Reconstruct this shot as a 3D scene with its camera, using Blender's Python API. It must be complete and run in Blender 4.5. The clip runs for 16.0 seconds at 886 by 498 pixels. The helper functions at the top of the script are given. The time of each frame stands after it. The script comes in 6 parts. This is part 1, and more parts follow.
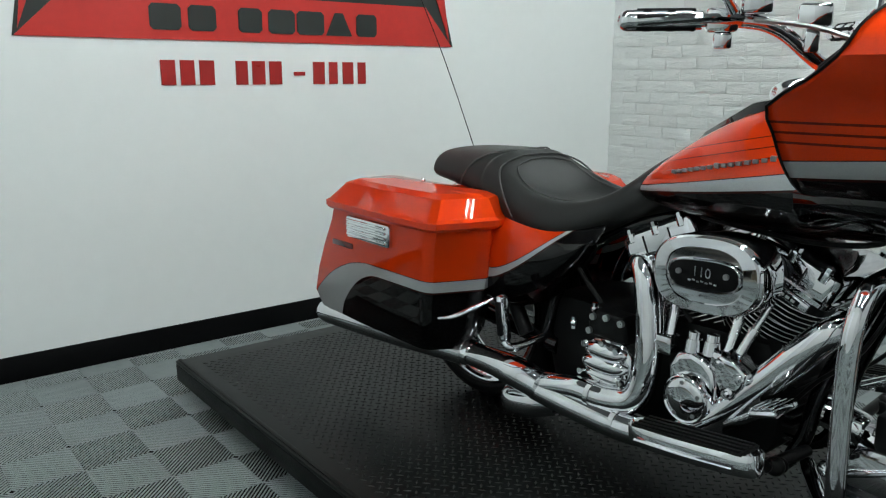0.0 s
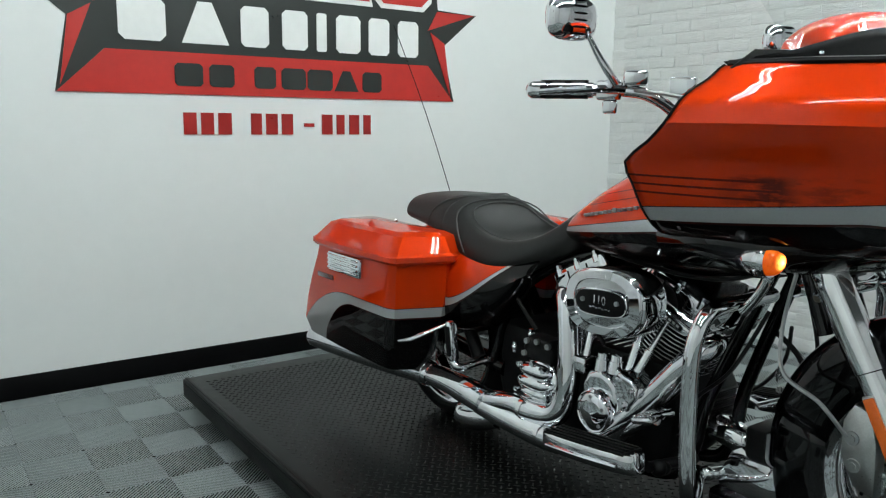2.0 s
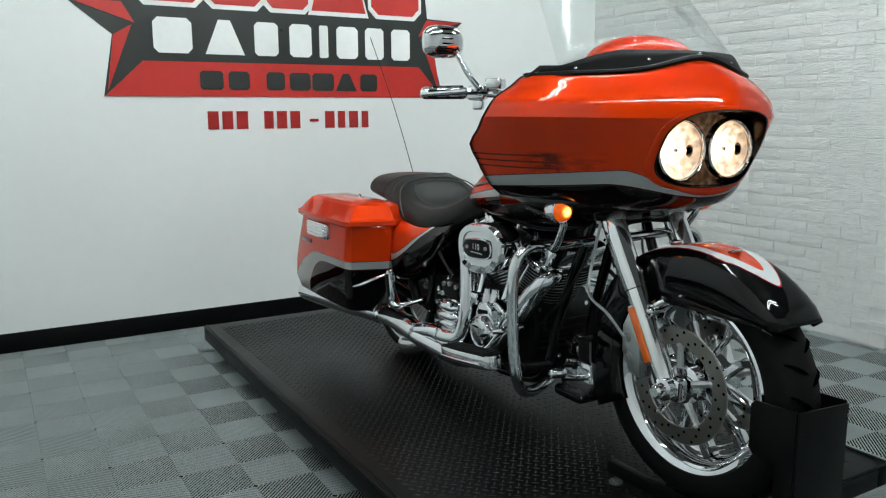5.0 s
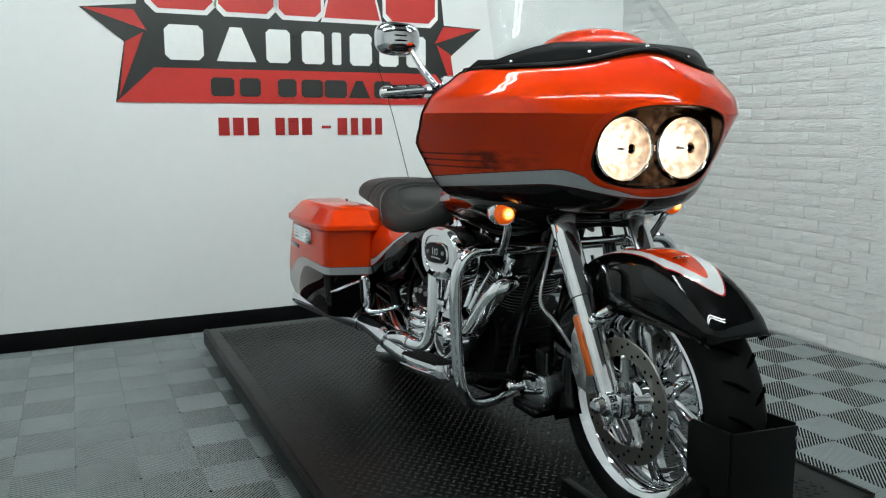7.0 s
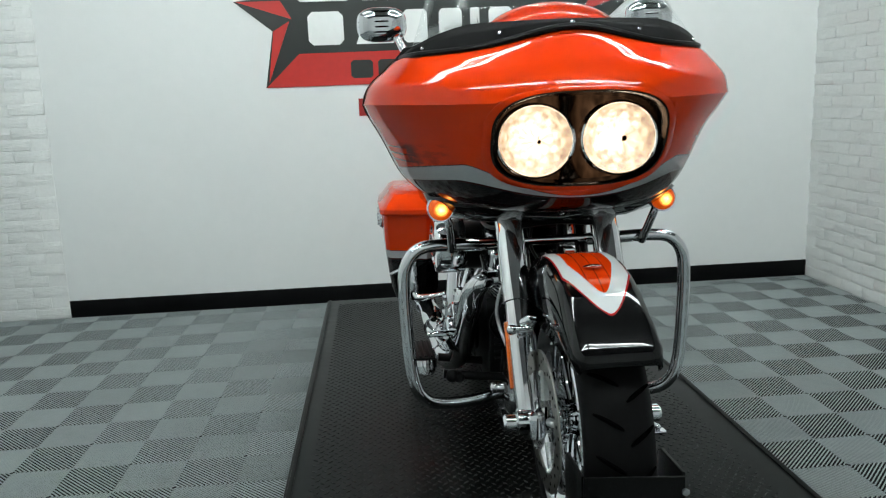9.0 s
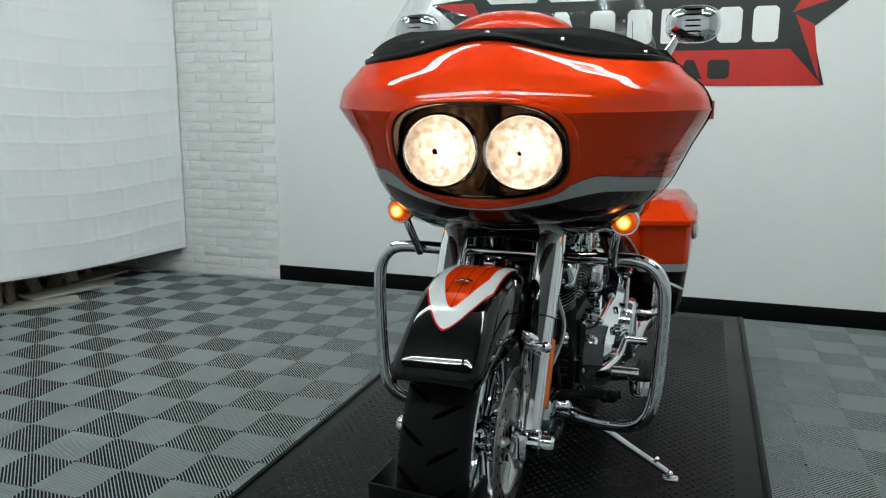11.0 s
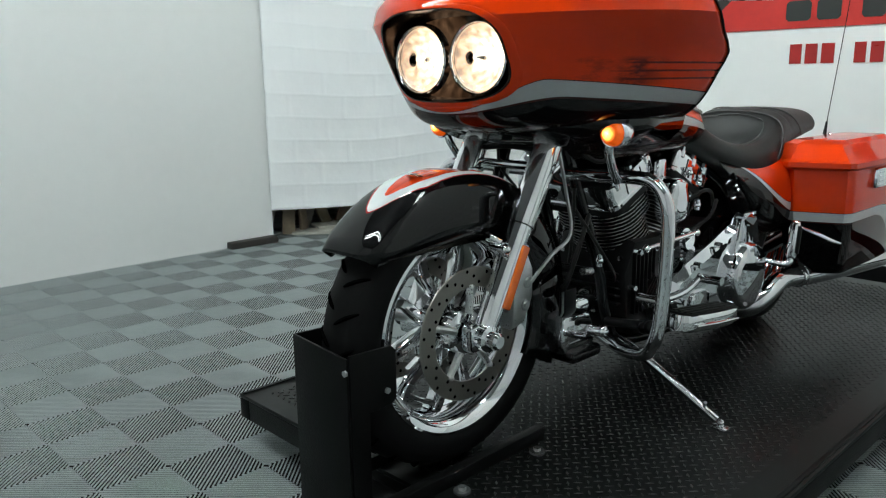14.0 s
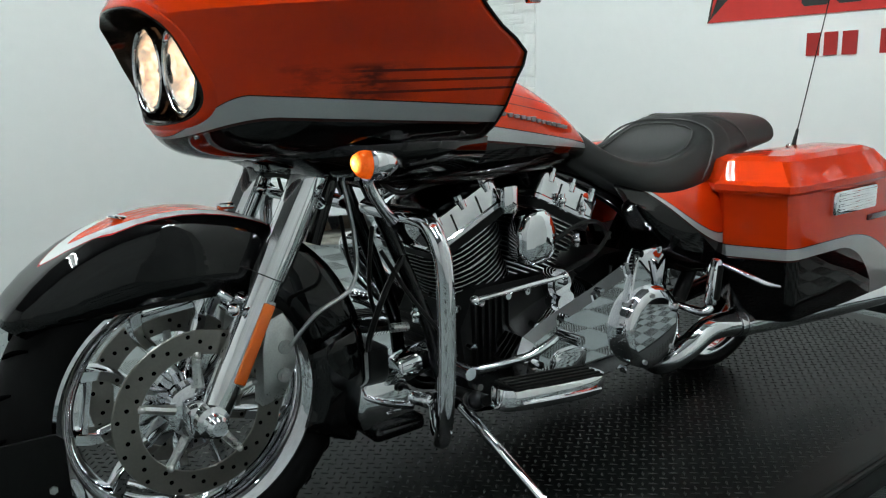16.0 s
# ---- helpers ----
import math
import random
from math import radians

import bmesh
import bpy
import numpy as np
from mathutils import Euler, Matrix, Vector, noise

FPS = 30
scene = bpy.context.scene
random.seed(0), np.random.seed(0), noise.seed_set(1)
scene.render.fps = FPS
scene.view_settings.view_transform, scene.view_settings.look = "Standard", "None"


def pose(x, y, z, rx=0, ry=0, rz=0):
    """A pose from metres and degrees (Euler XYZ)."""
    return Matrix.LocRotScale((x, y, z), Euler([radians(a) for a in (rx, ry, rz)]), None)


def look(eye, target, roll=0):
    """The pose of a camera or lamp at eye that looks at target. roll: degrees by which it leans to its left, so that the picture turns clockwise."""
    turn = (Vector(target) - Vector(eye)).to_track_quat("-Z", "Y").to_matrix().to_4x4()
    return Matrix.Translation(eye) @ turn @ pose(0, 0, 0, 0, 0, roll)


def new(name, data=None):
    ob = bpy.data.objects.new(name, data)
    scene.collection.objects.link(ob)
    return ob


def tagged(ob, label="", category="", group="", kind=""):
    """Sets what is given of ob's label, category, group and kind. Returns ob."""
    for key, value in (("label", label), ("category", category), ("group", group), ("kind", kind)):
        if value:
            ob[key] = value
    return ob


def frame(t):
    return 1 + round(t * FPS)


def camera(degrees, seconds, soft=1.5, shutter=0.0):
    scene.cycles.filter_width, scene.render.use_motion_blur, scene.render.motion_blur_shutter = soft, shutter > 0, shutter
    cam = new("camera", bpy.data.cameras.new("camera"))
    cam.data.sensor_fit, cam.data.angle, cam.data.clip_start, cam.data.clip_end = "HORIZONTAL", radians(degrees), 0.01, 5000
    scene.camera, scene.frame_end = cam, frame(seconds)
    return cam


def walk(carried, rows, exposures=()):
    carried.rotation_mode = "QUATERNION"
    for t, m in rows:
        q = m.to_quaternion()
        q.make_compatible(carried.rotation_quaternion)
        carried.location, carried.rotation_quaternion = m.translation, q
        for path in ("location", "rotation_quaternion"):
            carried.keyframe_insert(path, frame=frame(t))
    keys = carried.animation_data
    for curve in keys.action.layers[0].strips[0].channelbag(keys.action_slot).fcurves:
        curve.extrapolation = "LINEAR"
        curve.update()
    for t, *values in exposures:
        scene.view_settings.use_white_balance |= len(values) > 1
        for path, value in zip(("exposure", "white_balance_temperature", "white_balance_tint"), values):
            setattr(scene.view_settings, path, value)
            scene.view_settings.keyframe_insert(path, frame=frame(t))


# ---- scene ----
cam = camera(59.3, 16.0, 1.2)
PATH = [
    (0, (-1.659, -0.441, 1.183), (-0.45, 1.092, 0.747), 0.1),
    (0.5, (-1.644, -0.477, 1.187), (-0.452, 1.071, 0.756), 0.1),
    (1, (-1.617, -0.541, 1.183), (-0.469, 1.044, 0.771), 0.3),
    (1.5, (-1.639, -0.675, 1.188), (-0.49, 0.922, 0.834), 0.7),
    (2, (-1.649, -0.838, 1.209), (-0.516, 0.778, 0.888), 0.6),
    (2.5, (-1.639, -1.047, 1.211), (-0.582, 0.622, 0.9), 0.7),
    (3, (-1.628, -1.219, 1.213), (-0.618, 0.48, 0.912), 0.3),
    (3.5, (-1.706, -1.425, 1.228), (-0.719, 0.292, 0.953), 0.4),
    (4, (-1.731, -1.576, 1.228), (-0.735, 0.133, 0.928), 0.5),
    (4.5, (-1.667, -1.637, 1.218), (-0.683, 0.072, 0.883), 0.3),
    (4.7, (-1.664, -1.648, 1.222), (-0.664, 0.051, 0.881), -0.3),
    (6.8, (-1.37, -1.759, 1.169), (-0.49, 0.01, 0.857), -0.1),
    (7, (-1.31, -1.758, 1.172), (-0.463, 0.028, 0.868), -0.2),
    (7.5, (-1.108, -1.797, 1.191), (-0.361, 0.032, 0.88), -0.7),
    (8, (-0.838, -1.901, 1.22), (-0.358, 0.01, 0.877), -0.4),
    (8.5, (-0.646, -1.914, 1.22), (-0.3, 0.022, 0.854), -2.0),
    (9, (-0.451, -1.894, 1.219), (-0.292, 0.063, 0.842), -2.2),
    (9.2, (-0.359, -1.89, 1.227), (-0.288, 0.073, 0.855), -2.9),
    (11.3, (0.572, -1.824, 1.224), (-0.158, -0.001, 0.845), -0.4),
    (11.5, (0.664, -1.812, 1.221), (-0.14, -0.024, 0.826), -1.3),
    (12, (0.808, -1.682, 1.181), (-0.199, 0.0, 0.785), -0.9),
    (12.5, (0.964, -1.574, 1.14), (-0.191, 0.012, 0.754), -1.5),
    (13, (1.186, -1.53, 1.08), (-0.165, -0.135, 0.601), -0.1),
    (13.5, (1.258, -1.522, 1.07), (-0.139, -0.161, 0.627), -0.7),
    (14, (1.269, -1.513, 1.077), (-0.136, -0.154, 0.653), -0.7),
    (14.5, (1.288, -1.451, 1.079), (-0.114, -0.081, 0.682), -1.6),
    (15, (1.278, -1.249, 1.074), (-0.177, 0.059, 0.659), -1.9),
    (15.5, (1.319, -1.003, 1.076), (-0.147, 0.29, 0.654), -1.9),
    (16, (1.433, -0.7, 1.095), (-0.141, 0.457, 0.665), -1.8),
]
walk(cam, [(t, look(eye, aim, roll)) for t, eye, aim, roll in PATH], exposures=((0, -0.25), (9.2, -0.2), (11.3, -0.36), (12.6, -0.22), (14.2, -0.08), (16, -0.05)))

# ---- build ----
# ---- light ----
world = bpy.data.worlds.new("room_world")
scene.world = world
world.use_nodes = True
world.node_tree.nodes["Background"].inputs[0].default_value = (0.75, 0.85, 1.0, 1)
world.node_tree.nodes["Background"].inputs[1].default_value = 0.25


# ---- materials ----
class NT:
    """Short notation for a node tree."""

    def __init__(self, name):
        self.mat = bpy.data.materials.new(name)
        self.mat.use_nodes = True
        self.t = self.mat.node_tree
        self.bsdf = self.t.nodes["Principled BSDF"]

    def node(self, kind, **props):
        n = self.t.nodes.new(kind)
        for k, v in props.items():
            setattr(n, k, v)
        return n

    def put(self, sock, value):
        if isinstance(value, bpy.types.NodeSocket):
            self.t.links.new(value, sock)
        else:
            sock.default_value = value

    def m(self, op, a, b=0.0, c=0.0):
        n = self.node("ShaderNodeMath", operation=op)
        for s, v in zip(n.inputs, (a, b, c)):
            self.put(s, v)
        return n.outputs[0]

    def xyz(self):
        n = self.node("ShaderNodeSeparateXYZ")
        self.put(n.inputs[0], self.coord())
        return n.outputs

    def coord(self):
        return self.node("ShaderNodeTexCoord").outputs["Object"]

    def noise(self, scale, detail=3.0, rough=0.55, vec=None):
        n = self.node("ShaderNodeTexNoise")
        self.put(n.inputs["Vector"], vec or self.coord())
        n.inputs["Scale"].default_value, n.inputs["Detail"].default_value, n.inputs["Roughness"].default_value = scale, detail, rough
        return n.outputs["Fac"]

    def mix(self, fac, a, b):
        n = self.node("ShaderNodeMix", data_type="RGBA")
        self.put(n.inputs["Factor"], fac)
        for s, v in ((n.inputs[6], a), (n.inputs[7], b)):
            self.put(s, (*v, 1) if isinstance(v, tuple) else v)
        return n.outputs[2]

    def ramp(self, fac, lo, hi, a, b):
        n = self.node("ShaderNodeMapRange")
        self.put(n.inputs[0], fac)
        for s, v in zip(n.inputs[1:5], (lo, hi, a, b)):
            s.default_value = v
        return n.outputs[0]

    def bump(self, height, strength, distance=0.002):
        n = self.node("ShaderNodeBump")
        n.inputs["Strength"].default_value, n.inputs["Distance"].default_value = strength, distance
        self.put(n.inputs["Height"], height)
        self.put(self.bsdf.inputs["Normal"], n.outputs[0])

    def set(self, color=None, rough=None, metal=None, coat=None, **more):
        for key, v in (("Base Color", color), ("Roughness", rough), ("Metallic", metal), ("Coat Weight", coat)):
            if v is not None:
                self.put(self.bsdf.inputs[key], (*v, 1) if isinstance(v, tuple) and len(v) == 3 else v)
        for k, v in more.items():
            self.put(self.bsdf.inputs[k.replace("_", " ")], v)
        return self


def simple(name, color, rough=0.5, metal=0.0, coat=0.0, vary=0.15, grain=60.0, bump=0.0, rvary=0.1, spec=0.5):
    """A surface with colour, gloss and relief that vary at two scales."""
    n = NT(name)
    big, fine = n.noise(3.0, 4.0), n.noise(grain, 4.0)
    f = n.m("ADD", n.m("MULTIPLY", big, 0.6), n.m("MULTIPLY", fine, 0.4))
    dark = tuple(c * (1 - vary) for c in color)
    light = tuple(min(1, c * (1 + vary)) for c in color)
    n.set(n.mix(n.ramp(f, 0.3, 0.7, 0, 1), dark, light), n.ramp(f, 0.3, 0.7, max(0.02, rough - rvary), rough + rvary), metal, coat, Specular_IOR_Level=spec)
    if bump:
        n.bump(fine, bump)
    return n.mat


ORANGE, SILVER, BLACK = (0.62, 0.036, 0.002), (0.38, 0.40, 0.405), (0.002, 0.002, 0.0022)


def paint(name, hi, lo, lines=None, line_hue=None):
    """Orange paint over a silver band between the heights hi and lo, black below. hi, lo: take the tree and its xyz, give a socket."""
    n = NT(name)
    p = n.xyz()
    z = p[2]
    top, low = hi(n, p), lo(n, p)
    flake = n.noise(900.0, 1.0)
    orange = n.mix(n.ramp(flake, 0.35, 0.65, 0, 1), tuple(c * 0.9 for c in ORANGE), tuple(min(1, c * 1.12) for c in ORANGE))
    if lines:
        orange = n.mix(lines(n, p), orange, (0.02, 0.004, 0.002))
    silver = n.mix(n.ramp(flake, 0.3, 0.7, 0, 1), tuple(c * 0.85 for c in SILVER), tuple(c * 1.15 for c in SILVER))
    edge = n.m("LESS_THAN", n.m("ABSOLUTE", n.m("SUBTRACT", z, top)), 0.0011)
    edge2 = n.m("LESS_THAN", n.m("ABSOLUTE", n.m("SUBTRACT", z, low)), 0.0025)
    c = n.mix(n.m("GREATER_THAN", z, top), silver, orange)
    c = n.mix(n.m("LESS_THAN", z, low), c, BLACK)
    c = n.mix(n.m("MAXIMUM", edge, edge2), c, (0.03, 0.006, 0.004))
    n.set(c, n.ramp(n.noise(5.0), 0.3, 0.7, 0.42, 0.5), 0.4, 0.8, Coat_Roughness=0.012, Specular_IOR_Level=0.0, Specular_Tint=(0.85, 0.22, 0.08, 1))
    return n.mat


M = {}
M["orange"] = paint("orange_lacquer", lambda n, p: -9.0, lambda n, p: -9.0)
M["gloss_black"] = simple("gloss_black_lacquer", (0.002, 0.002, 0.0022), 0.2, 0, 0.8, 0.2, 300, 0, 0.05, 0.0)
M["satin_black"] = simple("satin_black_paint", (0.004, 0.004, 0.0043), 0.4, 0, 0, 0.3, 120, 0.05, 0.1, 0.12)
M["chrome"] = simple("chrome", (0.80, 0.81, 0.83), 0.028, 1.0, 0, 0.04, 40, 0, 0.012)
M["satin_chrome"] = simple("polished_satin_chrome", (0.90, 0.91, 0.92), 0.06, 1.0, 0, 0.03, 12, 0, 0.015)
M["steel"] = simple("brushed_steel", (0.42, 0.43, 0.43), 0.34, 1.0, 0, 0.2, 200, 0.05)
M["disc"] = simple("brake_disc_steel", (0.26, 0.25, 0.23), 0.38, 1.0, 0, 0.15, 200, 0.03)
M["alu"] = simple("cast_aluminium", (0.62, 0.63, 0.62), 0.32, 1.0, 0, 0.2, 250, 0.1)
M["fin"] = simple("black_engine_casting", (0.0045, 0.0045, 0.0048), 0.42, 0.0, 0, 0.3, 200, 0.15, 0.1, 0.15)
M["fin_edge"] = simple("machined_fin_edge", (0.75, 0.76, 0.77), 0.3, 1.0, 0, 0.1, 150)
M["rubber"] = simple("tyre_rubber", (0.0042, 0.0042, 0.0044), 0.55, 0, 0, 0.25, 150, 0.1, 0.1, 0.09)
M["leather"] = simple("black_seat_leather", (0.0085, 0.0088, 0.0086), 0.42, 0, 0, 0.3, 420, 0.25, 0.06, 0.36)
M["amber"] = simple("amber_reflector", (0.65, 0.12, 0.01), 0.15, 0, 0.5, 0.1, 300)
M["red_lens"] = simple("dark_red_lens", (0.10, 0.015, 0.012), 0.2, 0, 0.5, 0.1, 100)
M["steel_black"] = simple("black_powder_coated_steel", (0.0036, 0.0038, 0.0038), 0.38, 0.0, 0.0, 0.35, 180, 0.2, 0.1, 0.09)
M["cable"] = simple("black_cable", (0.005, 0.005, 0.005), 0.45, 0, 0, 0.2, 60, 0, 0.1, 0.2)



# ---- shapes ----
def mesh_of(bm, name, mats, smooth=True, angle=40):
    bmesh.ops.recalc_face_normals(bm, faces=bm.faces)
    me = bpy.data.meshes.new(name)
    bm.to_mesh(me)
    bm.free()
    for m in mats if isinstance(mats, (list, tuple)) else [mats]:
        me.materials.append(m)
    if smooth:
        me.shade_smooth()
        me.set_sharp_from_angle(angle=radians(angle))
    return me


def thing(name, loc, label, category, group="", kind=""):
    ob = new(name)
    ob.location = loc
    ob.empty_display_size = 0.05
    return tagged(ob, label, category, group, kind)


def part(name, bm, mats, parent, label="", smooth=True, angle=40, mods=()):
    """One mesh under a thing or part; its vertices are given in the frame of the top-level thing's builder (world)."""
    ob = new(name, mesh_of(bm, name, mats, smooth, angle))
    ob.parent = parent
    if parent is not None:
        bpy.context.view_layer.update()
        ob.matrix_parent_inverse = parent.matrix_world.inverted()
    for kind, props in mods:
        md = ob.modifiers.new(kind.lower(), kind)
        for k, v in props.items():
            setattr(md, k, v)
    return tagged(ob, label)


def solo(name, bm, mats, label, category, group="", kind="", smooth=True, angle=40, mods=()):
    return tagged(part(name, bm, mats, None, "", smooth, angle, mods), label, category, group, kind)


def box(bm, lo, hi, bevel=0.0, seg=2, mat=0, m=None):
    ctr, size = [(a + b) / 2 for a, b in zip(lo, hi)], [abs(b - a) for a, b in zip(lo, hi)]
    g = bmesh.ops.create_cube(bm, size=1, matrix=(m or Matrix()) @ Matrix.LocRotScale(ctr, None, size))
    vs = set(g["verts"])
    fs = {f for v in vs for f in v.link_faces}
    for f in fs:
        f.material_index = mat
    if bevel:
        es = list({e for v in vs for e in v.link_edges})
        r = bmesh.ops.bevel(bm, geom=es, offset=min(bevel, min(size) * 0.49), segments=seg, affect="EDGES", profile=0.5)
        for f in r["faces"]:
            f.material_index = mat
    return bm


def rod(bm, a, b, r, r2=None, n=16, caps=True, mat=0):
    a, b = Vector(a), Vector(b)
    d = b - a
    m = Matrix.Translation((a + b) / 2) @ d.to_track_quat("Z", "Y").to_matrix().to_4x4()
    g = bmesh.ops.create_cone(bm, cap_ends=caps, segments=n, radius1=r, radius2=r if r2 is None else r2, depth=d.length, matrix=m)
    for f in {f for v in g["verts"] for f in v.link_faces}:
        f.material_index = mat
    return bm


def ball(bm, c, r, n=12, mat=0, scale=(1, 1, 1), m=None):
    g = bmesh.ops.create_uvsphere(bm, u_segments=n * 2, v_segments=n, radius=r, matrix=Matrix.Translation(c) @ (m or Matrix()) @ Matrix.Diagonal((*scale, 1)))
    for f in {f for v in g["verts"] for f in v.link_faces}:
        f.material_index = mat
    return bm


def smooth_path(pts, n=8):
    """Points on a Catmull-Rom curve through pts (each of any length)."""
    pts = [Vector(p) for p in pts]
    out = []
    for i in range(len(pts) - 1):
        p0, p1, p2, p3 = pts[max(i - 1, 0)], pts[i], pts[i + 1], pts[min(i + 2, len(pts) - 1)]
        for k in range(n):
            u = k / n
            out.append(0.5 * (2 * p1 + (p2 - p0) * u + (2 * p0 - 5 * p1 + 4 * p2 - p3) * u * u + (3 * p1 - p0 - 3 * p2 + p3) * u ** 3))
    return out + [pts[-1]]


def tube(bm, pts, r, n=12, steps=8, mat=0, flat=1.0):
    """A round pipe along a smooth path. r: a radius, or one for each given point."""
    rs = [r] * len(pts) if not isinstance(r, (list, tuple)) else list(r)
    path = smooth_path([(*p, q) for p, q in zip(pts, rs)], steps)
    rings, up = [], None
    for i, p in enumerate(path):
        c = Vector(p[:3])
        d = (Vector(path[min(i + 1, len(path) - 1)][:3]) - Vector(path[max(i - 1, 0)][:3])).normalized()
        if up is None:
            up = d.orthogonal().normalized()
        up = (up - d * up.dot(d)).normalized()
        side = d.cross(up)
        rings.append([bm.verts.new(c + (up * math.cos(a) + side * math.sin(a) * flat) * p[3]) for a in [2 * math.pi * k / n for k in range(n)]])
    for a, b in zip(rings, rings[1:]):
        for k in range(n):
            bm.faces.new((a[k], a[(k + 1) % n], b[(k + 1) % n], b[k])).material_index = mat
    bm.faces.new(rings[0][::-1]).material_index = mat
    bm.faces.new(rings[-1]).material_index = mat
    return bm


def loft(bm, rings, closed=True, caps=True, mat=0):
    """A skin over rings of equally many points."""
    vs = [[bm.verts.new(p) for p in ring] for ring in rings]
    n = len(vs[0])
    for a, b in zip(vs, vs[1:]):
        for k in range(n if closed else n - 1):
            bm.faces.new((a[k], a[(k + 1) % n], b[(k + 1) % n], b[k])).material_index = mat
    if caps and closed:
        bm.faces.new(vs[0][::-1]).material_index = mat
        bm.faces.new(vs[-1]).material_index = mat
    return bm


def lathe(bm, profile, m, n=48, mat=0):
    """Turns (radius, height) pairs round the z axis of the pose m."""
    rings = []
    for r, h in profile:
        rings.append([bm.verts.new(m @ Vector((r * math.cos(a), r * math.sin(a), h))) for a in [2 * math.pi * k / n for k in range(n)]])
    for a, b in zip(rings, rings[1:]):
        for k in range(n):
            bm.faces.new((a[k], a[(k + 1) % n], b[(k + 1) % n], b[k])).material_index = mat
    return bm


def prism(bm, outline, lo, hi, axis="x", bevel=0.0, seg=2, mat=0):
    """A flat plate: an outline of (u, v) pairs, thick from lo to hi along the axis."""
    place = {"x": lambda u, v, w: (w, u, v), "y": lambda u, v, w: (u, w, v), "z": lambda u, v, w: (u, v, w)}[axis]
    a = [bm.verts.new(place(u, v, lo)) for u, v in outline]
    b = [bm.verts.new(place(u, v, hi)) for u, v in outline]
    fs = [bm.faces.new(a[::-1]), bm.faces.new(b)]
    n = len(outline)
    fs += [bm.faces.new((a[k], a[(k + 1) % n], b[(k + 1) % n], b[k])) for k in range(n)]
    for f in fs:
        f.material_index = mat
    if bevel:
        es = list(fs[0].edges) + list(fs[1].edges)
        r = bmesh.ops.bevel(bm, geom=es, offset=bevel, segments=seg, affect="EDGES", profile=0.5)
        for f in r["faces"]:
            f.material_index = mat
    return bm


def oval(cy, cz, a, b, n=40, e=2.0, tilt=0.0):
    """A closed superellipse of half axes a, b."""
    out = []
    for k in range(n):
        t = 2 * math.pi * k / n
        u = math.copysign(abs(math.cos(t)) ** (2 / e), math.cos(t)) * a
        v = math.copysign(abs(math.sin(t)) ** (2 / e), math.sin(t)) * b
        out.append((cy + u * math.cos(tilt) - v * math.sin(tilt), cz + u * math.sin(tilt) + v * math.cos(tilt)))
    return out


B = bmesh.new
ALONG_X = Matrix.Rotation(radians(90), 4, "Y")



# ---- the room ----
n = NT("white_wall_paint")
f = n.m("ADD", n.m("MULTIPLY", n.noise(0.8, 4), 0.5), n.m("MULTIPLY", n.noise(14, 5), 0.5))
n.set(n.mix(n.ramp(f, 0.35, 0.65, 0, 1), (0.74, 0.755, 0.75), (0.765, 0.778, 0.772)), n.ramp(f, 0.35, 0.65, 0.42, 0.6))
n.bump(n.noise(420, 2), 0.12, 0.0008)
M["wall"] = n.mat
M["baseboard"] = simple("black_vinyl_baseboard", (0.003, 0.003, 0.0034), 0.4, 0, 0, 0.3, 90, 0.05, 0.1, 0.12)
n = NT("white_painted_brick")
info = n.node("ShaderNodeObjectInfo").outputs["Random"]
f = n.noise(24, 5, 0.65)
c = n.mix(n.ramp(f, 0.3, 0.7, 0, 1), (0.77, 0.785, 0.775), (0.85, 0.86, 0.85))
c = n.mix(n.m("MULTIPLY", info, 0.35), c, (0.76, 0.765, 0.74))
n.set(c, n.ramp(f, 0.3, 0.7, 0.3, 0.5))
sc = n.node("ShaderNodeMapping")
sc.inputs["Scale"].default_value = (0.45, 0.45, 1.6)
n.put(sc.inputs["Vector"], n.node("ShaderNodeNewGeometry").outputs["Position"])
n.bump(n.m("ADD", n.noise(26, 6, 0.72, sc.outputs[0]), n.m("MULTIPLY", n.noise(120, 3, 0.5, sc.outputs[0]), 0.35)), 0.95, 0.012)
M["brick"] = n.mat
M["mortar"] = simple("white_painted_mortar", (0.80, 0.81, 0.80), 0.6, 0, 0, 0.08, 60, 0.5)
M["tile"] = simple("grey_ribbed_plastic_tile", (0.345, 0.385, 0.385), 0.45, 0, 0, 0.12, 30, 0.05, 0.1, 0.3)
M["underlay"] = simple("black_floor_underlay", (0.008, 0.008, 0.008), 0.8, 0, 0, 0.3, 40, 0, 0.1, 0.1)

YW, XR, XL, YB, ZC, ZL = 2.868, 2.31, -3.37, -4.6, 3.72, 3.4


def slab(name, lo, hi, mat, label, kind="structure"):
    return solo(name, box(B(), lo, hi), mat, label, "wall", "", kind, smooth=False)


# tones of the added, unseen walls, set for what the chrome reflects
M["unseen_pale"] = simple("unseen_pale_wall", (0.62, 0.625, 0.63), 0.8, 0, 0, 0.2, 20, 0.1)
M["unseen_white"] = simple("unseen_white_wall", (0.66, 0.665, 0.67), 0.7, 0, 0, 0.08, 20, 0.1)
M["dark_ceiling"] = simple("dark_painted_ceiling", (0.10, 0.103, 0.105), 0.8, 0, 0, 0.2, 20, 0.1)
# unseen walls at XF and YF are added close by to brighten reflections
XF, YF = 3.9, -5.2
slab("wall_back", (-2.345, YW, -0.02), (XR + 0.2, YW + 0.2, ZC), M["wall"], "smooth white painted wall with a painted sign")
slab("wall_brick_return", (-4.9, YW - 0.004, -0.02), (-2.345, YW + 0.2, ZC), M["mortar"], "white painted brick wall beside the sign wall")
